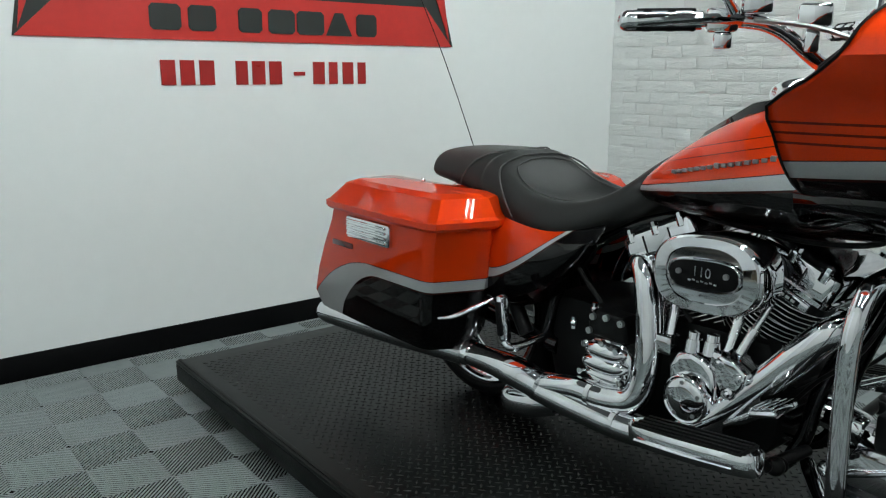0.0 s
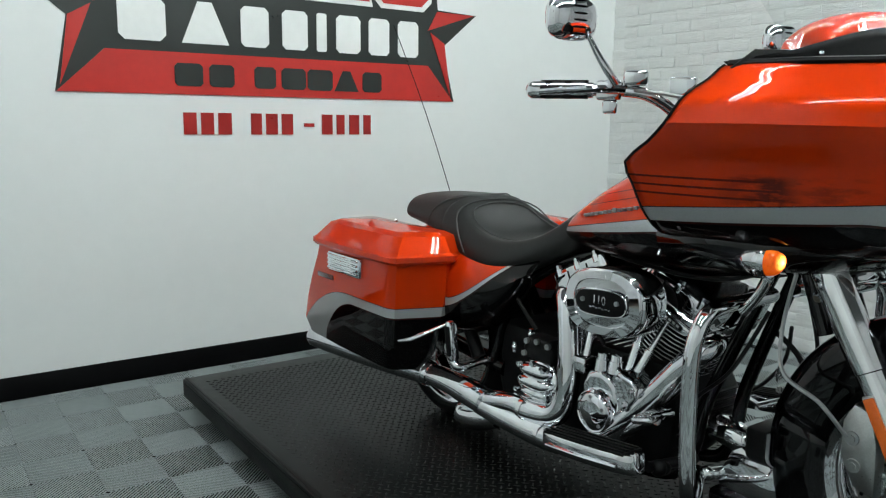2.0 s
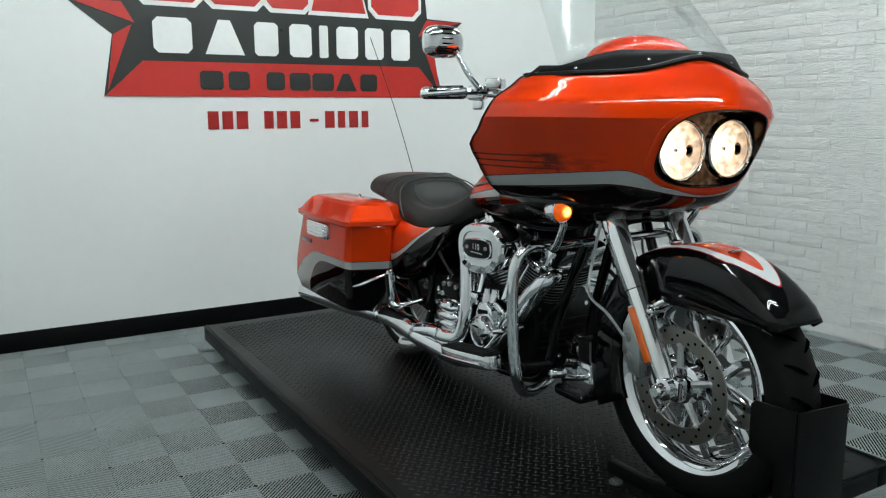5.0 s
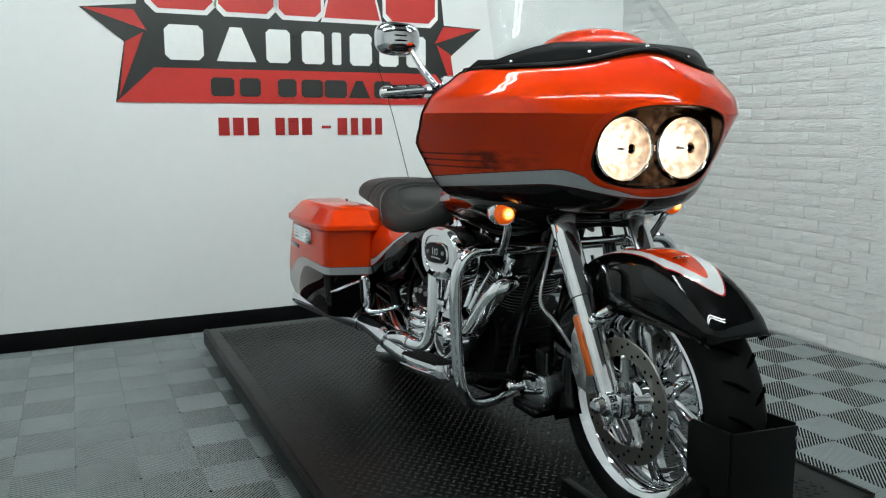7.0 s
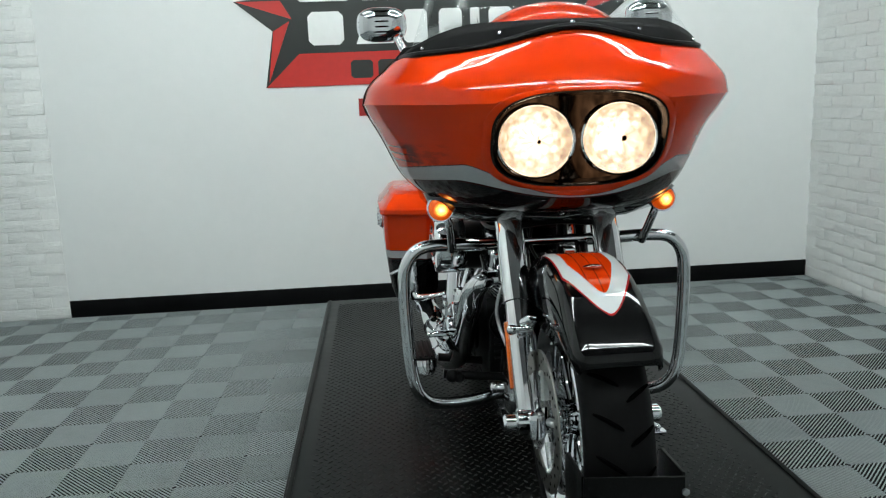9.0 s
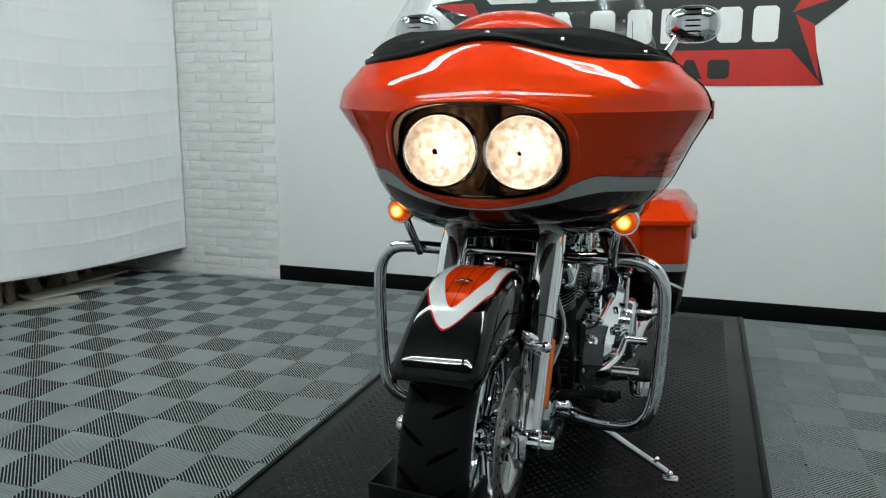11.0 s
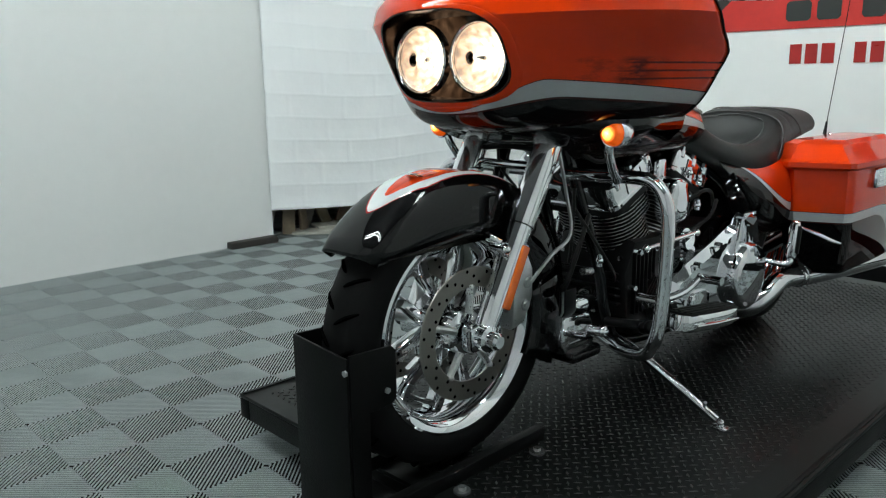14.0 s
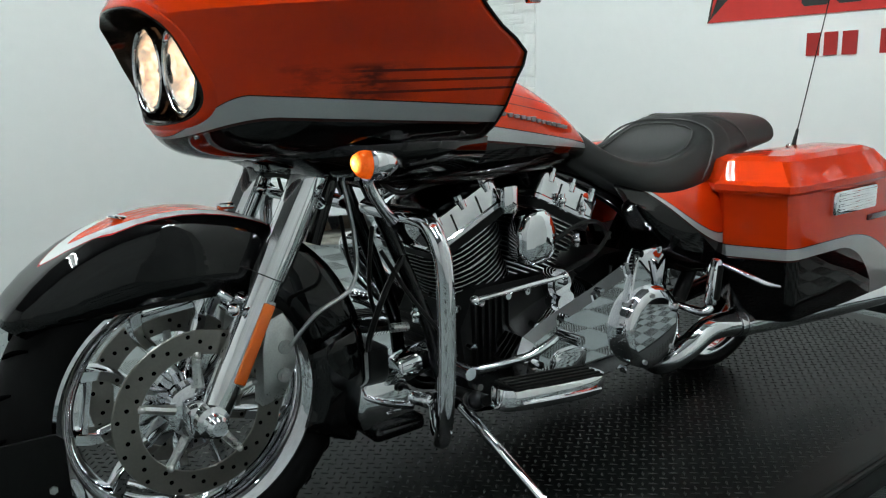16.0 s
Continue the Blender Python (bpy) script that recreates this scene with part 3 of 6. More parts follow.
bp("fender_tip_light", box(B(), (-0.012, AY + 0.10, AZ + 0.36), (0.012, AY + 0.13, AZ + 0.372), 0.004), "chrome", fender)

# -- fairing: outlines from the nose to the rear edge, one above the other
N_OUT = 44


def fairing_ring(z, dz, y0, w, yr, e, hump=0.0):
    half = []
    for k in range(N_OUT):
        t = math.pi / 2 * k / (N_OUT - 1)
        x = w * math.sin(t) ** (2 / e)
        half.append((x, yr + (y0 - yr) * math.cos(t) ** (2 / e), z + dz * (x / w) ** 2 + hump * math.exp(-(x / w / 0.40) ** 2)))
    return [(-x, y, q) for x, y, q in half[:0:-1]] + half


FAIR = [(0.952, 0.012, -0.14, 0.24, 0.19, 2.2, 0.0), (0.966, 0.015, -0.21, 0.315, 0.226, 2.15, 0.0), (0.992, 0.012, -0.252, 0.347, 0.232, 2.1, 0.0), (1.04, 0.0, -0.279, 0.374, 0.24, 2.1, 0.0), (1.09, 0.0, -0.300, 0.398, 0.247, 2.1, 0.0), (1.135, 0.0, -0.318, 0.420, 0.250, 2.1, 0.0), (1.172, 0.004, -0.327, 0.442, 0.178, 2.0, 0.0), (1.205, 0.008, -0.334, 0.458, 0.125, 1.95, 0.0), (1.242, 0.010, -0.318, 0.444, 0.105, 1.97, 0.0), (1.268, 0.006, -0.294, 0.424, 0.092, 2.0, 0.010), (1.291, 0.0, -0.261, 0.402, 0.078, 2.1, 0.020), (1.310, 0.0, -0.228, 0.382, 0.070, 2.2, 0.032), (1.318, 0.0, -0.204, 0.368, 0.068, 2.25, 0.042)]


CREASE = 7


def dense(rows, per=5):
    """Smooth curves between the outlines, below and above the crease."""
    out = []
    for run in (rows[:CREASE + 1], rows[CREASE:]):
        q = [tuple(2 * u - v for u, v in zip(run[0], run[1]))] + list(run) + [tuple(2 * u - v for u, v in zip(run[-1], run[-2]))]
        for p0, p1, p2, p3 in zip(q, q[1:], q[2:], q[3:]):
            for k in range(per):
                t = k / per
                out.append(tuple(0.5 * (2 * b + (c - a) * t + (2 * a - 5 * b + 4 * c - d) * t * t + (3 * b - a - 3 * c + d) * t ** 3) for a, b, c, d in zip(p0, p1, p2, p3)))
    return out + [rows[-1]]


SHELL = dense(FAIR)


def fairing_y(x, z):
    """The shell's front at a width and height near the nose."""
    a, b = next(((a, b) for a, b in zip(SHELL, SHELL[1:]) if a[0] <= z <= b[0]), (SHELL[10], SHELL[11]))
    q = (z - a[0]) / (b[0] - a[0])
    _, _, y0, w, yr, e, _ = (u + (v - u) * q for u, v in zip(a, b))
    return yr + (y0 - yr) * max(0.0, 1 - (abs(x) / w) ** e) ** (1 / e)


def stripes(n, p):
    """Three thin rearward lines that break up into feathers and a faint dark shape."""
    fade = n.ramp(n.m("ADD", p[1], n.m("MULTIPLY", n.noise(45.0, 3), 0.10)), -0.045, 0.02, 0, 1)
    lines = n.m("LESS_THAN", n.m("PINGPONG", n.m("SUBTRACT", p[2], 1.058), 0.0085), 0.0021)
    zone = n.m("MULTIPLY", n.ramp(p[2], 1.060, 1.064, 0, 1), n.ramp(p[2], 1.114, 1.124, 1, 0))
    flat = n.node("ShaderNodeMapping")
    flat.inputs["Scale"].default_value = (0.5, 0.5, 1.6)
    n.put(flat.inputs["Vector"], n.coord())
    soft = n.noise(30.0, 4, 0.6, flat.outputs[0])
    feather = n.m("MULTIPLY", n.ramp(soft, 0.40, 0.56, 0, 0.95), n.m("MULTIPLY", n.ramp(p[1], -0.085, -0.05, 0, 1), n.ramp(p[1], -0.02, 0.07, 1, 0)))
    faint = n.m("MULTIPLY", n.ramp(soft, 0.46, 0.60, 0, 0.5), n.m("MULTIPLY", n.ramp(p[1], -0.185, -0.15, 0, 1), n.ramp(p[1], -0.09, -0.06, 1, 0)))
    return n.m("MULTIPLY", n.m("MAXIMUM", n.m("MAXIMUM", n.m("MULTIPLY", fade, lines), feather), faint), n.m("MULTIPLY", zone, 0.85))


band = lambda n, p, z, rise, y, k: n.m("SUBTRACT", n.m("ADD", z, n.m("MULTIPLY", n.m("SUBTRACT", 0.23, p[1]), rise)), n.m("MULTIPLY", n.m("POWER", n.m("MAXIMUM", n.m("SUBTRACT", y, p[1]), 0.0), 2.0), k))
fairing_paint = paint("fairing_paint", lambda n, p: band(n, p, 1.043, 0.08, -0.185, 13.0), lambda n, p: band(n, p, 1.011, 0.07, -0.14, 3.2), stripes)
HZ, HA, HB = 1.127, 0.192, 0.100  # headlight opening: height, half width, half height
in_hole = lambda x, z, k: abs(x / (HA * k)) ** 3 + abs((z - HZ) / (HB * k)) ** 3 < 1
bm = loft(B(), [fairing_ring(*f) for f in SHELL], False)
bmesh.ops.delete(bm, geom=[f for f in bm.faces if f.calc_center_median().y < -0.15 and any(in_hole(v.co.x, v.co.z, 0.99) for v in f.verts)], context="FACES")
fairing = bp("fairing", bm, fairing_paint, None, "orange shark-nosed fairing with a silver band", angle=24, mods=(("SOLIDIFY", dict(thickness=0.006, offset=-1)),))
# black edge seal round the rear rim of the shell
for s in (-1, 1):
    edge = [(s * f[3], f[4], f[0] + f[1]) for f in FAIR[1:]]
    bp("edge_seal", tube(B(), edge, 0.003, 6, 2), "satin_black", fairing, "black rubber edge")
# inner panel and belly in black
bp("inner_panel", loft(B(), [[(x * w, y, z) for x, y in ((-1, yr), (-0.6, yr - 0.10), (0, yr - 0.12), (0.6, yr - 0.10), (1, yr))] for z, w, yr in ((0.98, 0.30, 0.20), (1.10, 0.385, 0.22), (1.20, 0.42, 0.17), (1.30, 0.39, 0.06), (1.345, 0.35, 0.02))], False), "satin_black", fairing, "black inner fairing", mods=(("SOLIDIFY", dict(thickness=0.006)),))
bp("belly_panel", loft(B(), [[(x * w, y0 + (0.24 - y0) * v, z) for x, v in ((-1, 1), (-0.95, 0.45), (-0.6, 0.12), (0, 0), (0.6, 0.12), (0.95, 0.45), (1, 1))] for z, w, y0 in ((0.985, 0.325, -0.20), (0.955, 0.318, -0.15), (0.925, 0.285, -0.08), (0.905, 0.20, 0.0))], False, False), "gloss_black", fairing, "black belly of the fairing", mods=(("SOLIDIFY", dict(thickness=0.008)),))
M["matte_black"] = simple("matte_black_plastic", (0.004, 0.004, 0.0042), 0.5, 0, 0, 0.2, 90, 0.05, 0.1, 0.06)
M["bezel"] = simple("smoked_reflector", (0.05, 0.036, 0.027), 0.12, 1.0, 0, 0.2, 40)
# lip and bezel round the headlights, sunk into the nose
outer = oval(0, 0, HA, HB, 64, 3.0)
P = lambda k, back, lift=0.0: [(x * k, fairing_y(x * k, HZ + z * k) + back, HZ + z * k) for x, z in outer]
bp("nose_lip", loft(B(), [P(1.10, 0.004), P(1.085, -0.002), P(1.02, -0.003), P(1.0, -0.0025), P(0.99, 0.003)], True, False), "orange", fairing, "orange lip round the headlights")
flat_y = lambda k, y: [(x * k, y + 0.5 * (x * k) ** 2, HZ + z * k) for x, z in outer]
bp("headlight_bezel", loft(B(), [P(1.0, 0.004), P(0.995, -0.002), P(0.97, -0.001), P(0.95, 0.012), flat_y(0.93, -0.262), flat_y(0.90, -0.215), flat_y(0.5, -0.185), flat_y(0.05, -0.185)], True, False), "bezel", fairing, "smoked headlight surround")
n = NT("lit_headlight_lens")
q = n.xyz()
off = n.m("SUBTRACT", n.m("ABSOLUTE", n.m("SUBTRACT", q[0], BX)), 0.0905)
up = n.m("SUBTRACT", q[2], 1.126)
rad = n.m("SQRT", n.m("ADD", n.m("POWER", n.m("ABSOLUTE", off), 2.0), n.m("POWER", n.m("ABSOLUTE", up), 2.0)))
ang = n.m("ARCTAN2", up, off)
facet = n.m("MULTIPLY", n.m("SINE", n.m("MULTIPLY", ang, 10.0)), n.m("SINE", n.m("MULTIPLY", rad, 210.0)))
flute = n.m("MULTIPLY", n.ramp(facet, -0.5, 0.5, 0.62, 1.2), n.ramp(n.m("SINE", n.m("MULTIPLY", rad, 520.0)), -0.9, 0.9, 0.85, 1.1))
glow = n.m("MULTIPLY", n.m("MULTIPLY", flute, n.ramp(n.noise(70, 3), 0.36, 0.64, 0.5, 1.3)), n.ramp(rad, 0.012, 0.074, 3.6, 0.75))
n.set((0.6, 0.57, 0.52), 0.4, 0.0, Specular_IOR_Level=0.0, Emission_Color=n.mix(n.ramp(rad, 0.02, 0.075, 0, 1), (1.0, 0.82, 0.60), (1.0, 0.64, 0.38)), Emission_Strength=glow)
n.bump(n.m("SINE", n.m("MULTIPLY", ang, 18.0)), 0.4, 0.002)
M["headlight"] = n.mat
n = NT("clear_headlight_lens")
n.set((1.0, 1.0, 1.0), 0.01, 0, Transmission_Weight=1.0, IOR=1.25)
M["lens"] = n.mat
n = NT("lit_amber_lens")
q = n.xyz()
off = n.m("SUBTRACT", n.m("ABSOLUTE", n.m("SUBTRACT", q[0], BX)), 0.281)
rad = n.m("SQRT", n.m("ADD", n.m("POWER", n.m("ABSOLUTE", off), 2.0), n.m("POWER", n.m("ABSOLUTE", n.m("SUBTRACT", q[2], 0.955)), 2.0)))
n.set(n.mix(n.ramp(n.noise(90), 0.35, 0.65, 0, 1), (0.55, 0.08, 0.005), (0.7, 0.14, 0.01)), 0.12, Emission_Color=n.mix(n.ramp(rad, 0.003, 0.020, 0, 1), (1.0, 0.50, 0.10), (0.75, 0.09, 0.003)), Emission_Strength=n.m("MULTIPLY", n.ramp(rad, 0.003, 0.019, 9.0, 0.55), n.ramp(n.noise(140, 2), 0.35, 0.65, 0.7, 1.3)))
M["amber_lit"] = n.mat
FACE = Matrix.Rotation(radians(90), 4, "X")
for s in (-1, 1):
    HY = -0.243
    hl = bp("headlight", lathe(B(), [(0.080, 0.0), (0.077, -0.004), (0.066, -0.020), (0.05, -0.034), (0.033, -0.043), (0.016, -0.048), (0.0005, -0.049)], at(s * 0.0915, HY, 1.124) @ Matrix.Diagonal((0.99, 1, 0.92, 1)) @ FACE, 48), "headlight", fairing, "lit round headlight with a fluted reflector")
    bp("headlight_lens", lathe(B(), [(0.0005, 0.018), (0.03, 0.0165), (0.055, 0.011), (0.072, 0.004), (0.079, -0.003)], at(s * 0.0915, HY, 1.124) @ Matrix.Diagonal((0.99, 1, 0.92, 1)) @ FACE, 40), "lens", hl, "clear headlight glass", mods=(("SOLIDIFY", dict(thickness=0.0015)),)).visible_shadow = False
    bp("headlight_ring", lathe(B(), [(0.079, -0.010), (0.080, 0.004), (0.083, 0.007), (0.087, 0.004), (0.089, -0.012)], at(s * 0.0915, HY, 1.124) @ Matrix.Diagonal((0.99, 1, 0.92, 1)) @ FACE, 40), "chrome", hl, "chrome headlight ring")
    bp("bulb_cap", lathe(B(), [(0.0005, 0.006), (0.004, 0.0055), (0.0048, 0.003), (0.0048, -0.001), (0.0005, -0.001)], at(s * 0.0915, HY + 0.022, 1.124) @ FACE, 16), "steel", hl, "dark bulb cap")
    sig = bp("turn_signal", lathe(B(), [(0.0005, 0.021), (0.006, 0.0203), (0.0075, 0.0192), (0.014, 0.0178), (0.0155, 0.0163), (0.022, 0.0120), (0.0235, 0.0105), (0.0275, 0.004), (0.0295, -0.008)], at(s * 0.281, -0.006, 0.955) @ FACE, 28), "amber_lit", None, "lit amber turn signal")
    bp("signal_housing", lathe(B(), [(0.0285, -0.008), (0.0295, -0.003), (0.032, -0.0025), (0.034, -0.006), (0.0345, -0.02), (0.031, -0.043), (0.018, -0.066), (0.002, -0.076)], at(s * 0.281, -0.006, 0.955) @ FACE, 28), "chrome", sig, "chrome bullet housing")
    bp("signal_stalk", tube(B(), [(s * 0.272, 0.012, 0.945), (s * 0.262, 0.014, 0.915), (s * 0.254, 0.042, 0.87), (s * 0.25, 0.07, 0.838)], [0.010, 0.0105, 0.0105, 0.013], 12, 5), "chrome", sig, "chrome signal stalk")

# windshield with its black trim
n = NT("clear_windshield")
clear = n.node("ShaderNodeBsdfTransparent")
clear.inputs["Color"].default_value = (0.965, 0.975, 0.975, 1)
shine = n.node("ShaderNodeBsdfGlossy")
shine.inputs["Roughness"].default_value = 0.015
edge = n.node("ShaderNodeLayerWeight")
edge.inputs["Blend"].default_value = 0.5
sheet = n.node("ShaderNodeMixShader")
n.put(sheet.inputs[0], n.m("ADD", 0.02, n.m("MULTIPLY", n.m("POWER", edge.outputs["Facing"], 5.0), 0.35)))
n.put(sheet.inputs[1], clear.outputs[0])
n.put(sheet.inputs[2], shine.outputs[0])
n.put(n.t.nodes["Material Output"].inputs["Surface"], sheet.outputs[0])
M["glass"] = n.mat


def shield_foot(u):
    """A point of the shell's top edge, u across -1..1."""
    return Vector((u * 0.366, 0.068 - 0.272 * max(0.0, 1 - abs(u) ** 2.25) ** (1 / 2.25), 1.319 + 0.042 * math.exp(-(u / 0.40) ** 2)))


def base_top(u):
    f = shield_foot(u)
    rise = max(0.004, 1.380 - 0.055 * max(0.0, (abs(u) - 0.55) / 0.45) ** 1.6 - f.z)
    return f + Vector((0, 0.55 * rise + 0.006, rise))


def shield(u, v):
    """u across -1..1, v up 0..1, from the top of the black base."""
    return base_top(u) + Vector((-u * 0.09 * v, 0.21 * v, 0.29 * v * (1 - 0.25 * u * u)))


U = [-1 + 2 * k / 24 for k in range(25)]
bp("windshield", loft(B(), [[shield(u, v / 6) for u in U[1:-1]] for v in range(7)], False), "glass", fairing, "clear curved windshield", mods=(("SOLIDIFY", dict(thickness=0.002)),)).visible_shadow = False
bp("windshield_base", loft(B(), [[shield_foot(u).lerp(base_top(u), v) + Vector((0, -0.004, 0)) for u in U] for v in (-0.12, 0.25, 0.6, 1.0)], False), "matte_black", fairing, "black windshield base", mods=(("SOLIDIFY", dict(thickness=0.004)),))
bp("windshield_trim", tube(B(), [shield_foot(u) + Vector((0, -0.008, 0.001)) for u in U], 0.0075, 8, 2), "satin_black", fairing, "black rubber windshield trim")
for u in (-0.86, -0.42, 0.0, 0.42, 0.86):
    c = shield_foot(u).lerp(base_top(u), 0.45)
    bp("screw", ball(B(), c + Vector((0, -0.007, 0)), 0.0065 if u == 0 else 0.005, 6), "chrome", fairing, "chrome screw")
bp("instrument_cowl", ball(B(), (0.0, 0.012, 1.355), 1, 24, scale=(0.165, 0.15, 0.082)), "orange", fairing, "orange instrument cowl")

# -- handlebar, grips, mirrors
for s in (-1, 1):
    gy = 0.0 if s < 0 else -0.03
    bar = bp("handlebar", tube(B(), [(0, 0.30, 1.19), (s * 0.12, 0.31, 1.20), (s * 0.20, 0.36, 1.265), (s * 0.255, 0.42 + gy, 1.285), (s * 0.39, 0.575 + gy, 1.287)], 0.014, 14, 6), "chrome", None, "chrome handlebar")
    ga, gb = Vector((s * 0.295, 0.468 + gy, 1.286)), Vector((s * 0.385, 0.572 + gy, 1.287))
    d = (gb - ga).normalized()
    g = rod(B(), ga, gb, 0.018, n=20)
    for k in range(3):
        rod(g, ga + d * (0.02 + 0.045 * k), ga + d * (0.05 + 0.045 * k), 0.0205, n=20)
    ball(g, gb, 0.0205, 8)
    grip = bp("grip", g, "chrome", bar, "chrome grip with black inlays")
    side = d.cross(Vector((0, 0, 1))).normalized()
    for k in range(5):
        a = 2 * math.pi * k / 5 + 0.3
        o = (side * math.cos(a) + Vector((0, 0, 1)) * math.sin(a)) * 0.0178
        bp("inlay", tube(B(), [ga + d * 0.012 + o, ga + d * 0.07 + o, gb - d * 0.016 + o], 0.0055, 8, 2), "rubber", grip, "black rubber inlay")
    sw = Vector((s * 0.272, 0.44 + gy, 1.285))
    b = box(B(), (-0.022, -0.03, -0.022), (0.022, 0.03, 0.024), 0.008, m=Matrix.Translation(sw) @ Matrix.Rotation(radians(-40 * s), 4, "Z"))
    box(b, (-0.014, -0.02, -0.052), (0.014, 0.014, -0.022), 0.005, m=Matrix.Translation(sw) @ Matrix.Rotation(radians(-40 * s), 4, "Z"))
    bp("switch_housing", b, "chrome", bar, "chrome switch housing")
    b = box(B(), (-0.03, -0.03, 0.01), (0.03, 0.025, 0.045), 0.008, m=Matrix.Translation((s * 0.238, 0.395 + gy, 1.285)) @ Matrix.Rotation(radians(-40 * s), 4, "Z"))
    bp("master_cylinder", b, "chrome", bar, "chrome reservoir")
    bp("lever", tube(B(), [sw + Vector((-s * 0.01, -0.035, 0.0)), sw + Vector((s * 0.05, 0.0, 0.002)), sw + Vector((s * 0.125, 0.10, -0.004))], [0.009, 0.007, 0.006], 8, 6, flat=1.5), "chrome", bar, "chrome lever")
    mc = Vector((s * 0.396, 0.441, 1.437))
    mir = bp("mirror", loft(B(), [[mc + Vector((u * k, dy, w * k)) for u, w in oval(0, 0, 0.072, 0.05, 28, 2.8)] for k, dy in ((0.4, -0.026), (0.75, -0.022), (0.95, -0.008), (1.0, 0.004), (0.96, 0.012), (0.5, 0.012))], True), "chrome", None, "oval chrome mirror with a ribbed back")
    b = B()
    for k in range(6):
        z = -0.036 + 0.0145 * k
        h = 0.066 * math.sqrt(max(0.05, 1 - (z / 0.05) ** 2))
        tube(b, [mc + Vector((-h, -0.008, z)), mc + Vector((0, -0.027, z)), mc + Vector((h, -0.008, z))], 0.0026, 8, 5)
    bp("rib", b, "gloss_black", mir, "black lines across the back")
    bp("mirror_glass", prism(B(), [(mc.x + a, mc.z + c) for a, c in oval(0, 0, 0.066, 0.045, 28, 2.8)], mc.y + 0.0125, mc.y + 0.014, "y"), "chrome", mir)
    bp("mirror_stem", tube(B(), [(s * 0.29, 0.405, 1.30), (s * 0.325, 0.415, 1.345), (s * 0.352, 0.43, 1.395), (s * 0.362, 0.437, 1.42)], [0.017, 0.015, 0.012, 0.010], 10, 5, flat=0.6), "chrome", mir, "chrome mirror stem")

for s in (-1, 1):
    bp("bar_cable", tube(B(), [(s * 0.245, 0.39, 1.285), (s * 0.19, 0.30, 1.27), (s * 0.14, 0.22, 1.235), (s * 0.12, 0.14, 1.18)], 0.0045, 8, 6), "steel", None, "braided control line")
    bp("clutch_bracket", box(box(B(), (-0.03, -0.03, -0.015), (0.03, 0.03, 0.03), 0.008, m=at(s * 0.165, 0.315, 1.285, 0, 0, -30 * s)), (-0.012, -0.012, -0.06), (0.014, 0.014, -0.012), 0.005, m=at(s * 0.165, 0.315, 1.285, 0, 0, -30 * s)), "chrome", None, "chrome bracket on the handlebar")
bp("bar_clamp", box(box(B(), (-0.06, 0.275, 1.165), (0.06, 0.33, 1.21), 0.012), (-0.045, 0.28, 1.21), (0.045, 0.325, 1.235), 0.01), "chrome", None, "chrome handlebar clamp")
bp("fuel_cap", lathe(B(), [(0.0005, 0.026), (0.03, 0.024), (0.042, 0.016), (0.047, 0.004), (0.047, -0.03)], at(0, 0.43, 1.15, -16), 28), "chrome", None, "round chrome fuel cap")

# -- tank, console, seat
tank_hi = lambda n, p: n.m("ADD", 0.931, n.m("MULTIPLY", n.m("SUBTRACT", 0.70, p[1]), 0.18))
tank_lo = lambda n, p: n.m("ADD", 0.916, n.m("MULTIPLY", n.m("SUBTRACT", 0.70, p[1]), 0.13))


def tank_lines(n, p):
    t = n.m("ADD", p[2], n.m("MULTIPLY", p[1], 0.2))
    line = n.m("LESS_THAN", n.m("PINGPONG", n.m("SUBTRACT", t, 1.098), 0.011), 0.0011)
    zone = n.m("MULTIPLY", n.m("GREATER_THAN", t, 1.092), n.m("LESS_THAN", t, 1.150))
    return n.m("MULTIPLY", n.m("MULTIPLY", line, zone), n.ramp(p[1], 0.56, 0.66, 0.85, 0.0))


tank_paint = paint("tank_paint", tank_hi, tank_lo, tank_lines)
TS = ((-0.5, 0), (-0.88, 0.10), (-1, 0.30), (-0.98, 0.5), (-0.86, 0.72), (-0.6, 0.9), (-0.3, 0.98), (0, 1), (0.3, 0.98), (0.6, 0.9), (0.86, 0.72), (0.98, 0.5), (1, 0.30), (0.88, 0.10), (0.5, 0))
TANK = ((0.10, 0.10, 0.87, 1.06), (0.16, 0.16, 0.865, 1.11), (0.28, 0.21, 0.86, 1.135), (0.42, 0.222, 0.86, 1.135), (0.55, 0.205, 0.865, 1.085), (0.66, 0.165, 0.875, 1.015), (0.73, 0.12, 0.885, 0.965), (0.76, 0.07, 0.895, 0.93))
tank = bp("fuel_tank", loft(B(), [[(x * w, y, z0 + (z1 - z0) * h) for x, h in TS] for y, w, z0, z1 in TANK], True), tank_paint, None, "orange fuel tank with a silver band", angle=50, mods=(("SUBSURF", dict(levels=1, render_levels=2)),))
for s in (-1, 1):
    b = B()
    for k in range(15):
        y = 0.345 + 0.0168 * k
        z = 1.026 - 0.2 * (y - 0.335)
        a, c = next((a, c) for a, c in zip(TANK, TANK[1:]) if a[0] <= y <= c[0])
        q = (y - a[0]) / (c[0] - a[0])
        w, z0, z1 = (a[i] + (c[i] - a[i]) * q for i in (1, 2, 3))
        h = (z - z0) / (z1 - z0)
        x = w * next(u[0] + (v[0] - u[0]) * (h - u[1]) / (v[1] - u[1]) for u, v in zip(TS[::-1], TS[-2::-1]) if u[1] <= h <= v[1]) * 0.985
        box(b, (s * x - 0.004, y, z - 0.004), (s * x + 0.004, y + 0.012, z + 0.004 + 0.003 * (k in (0, 7))), 0.001, 1)
    bp("tank_badge", b, "disc", tank, "chrome badge strip")
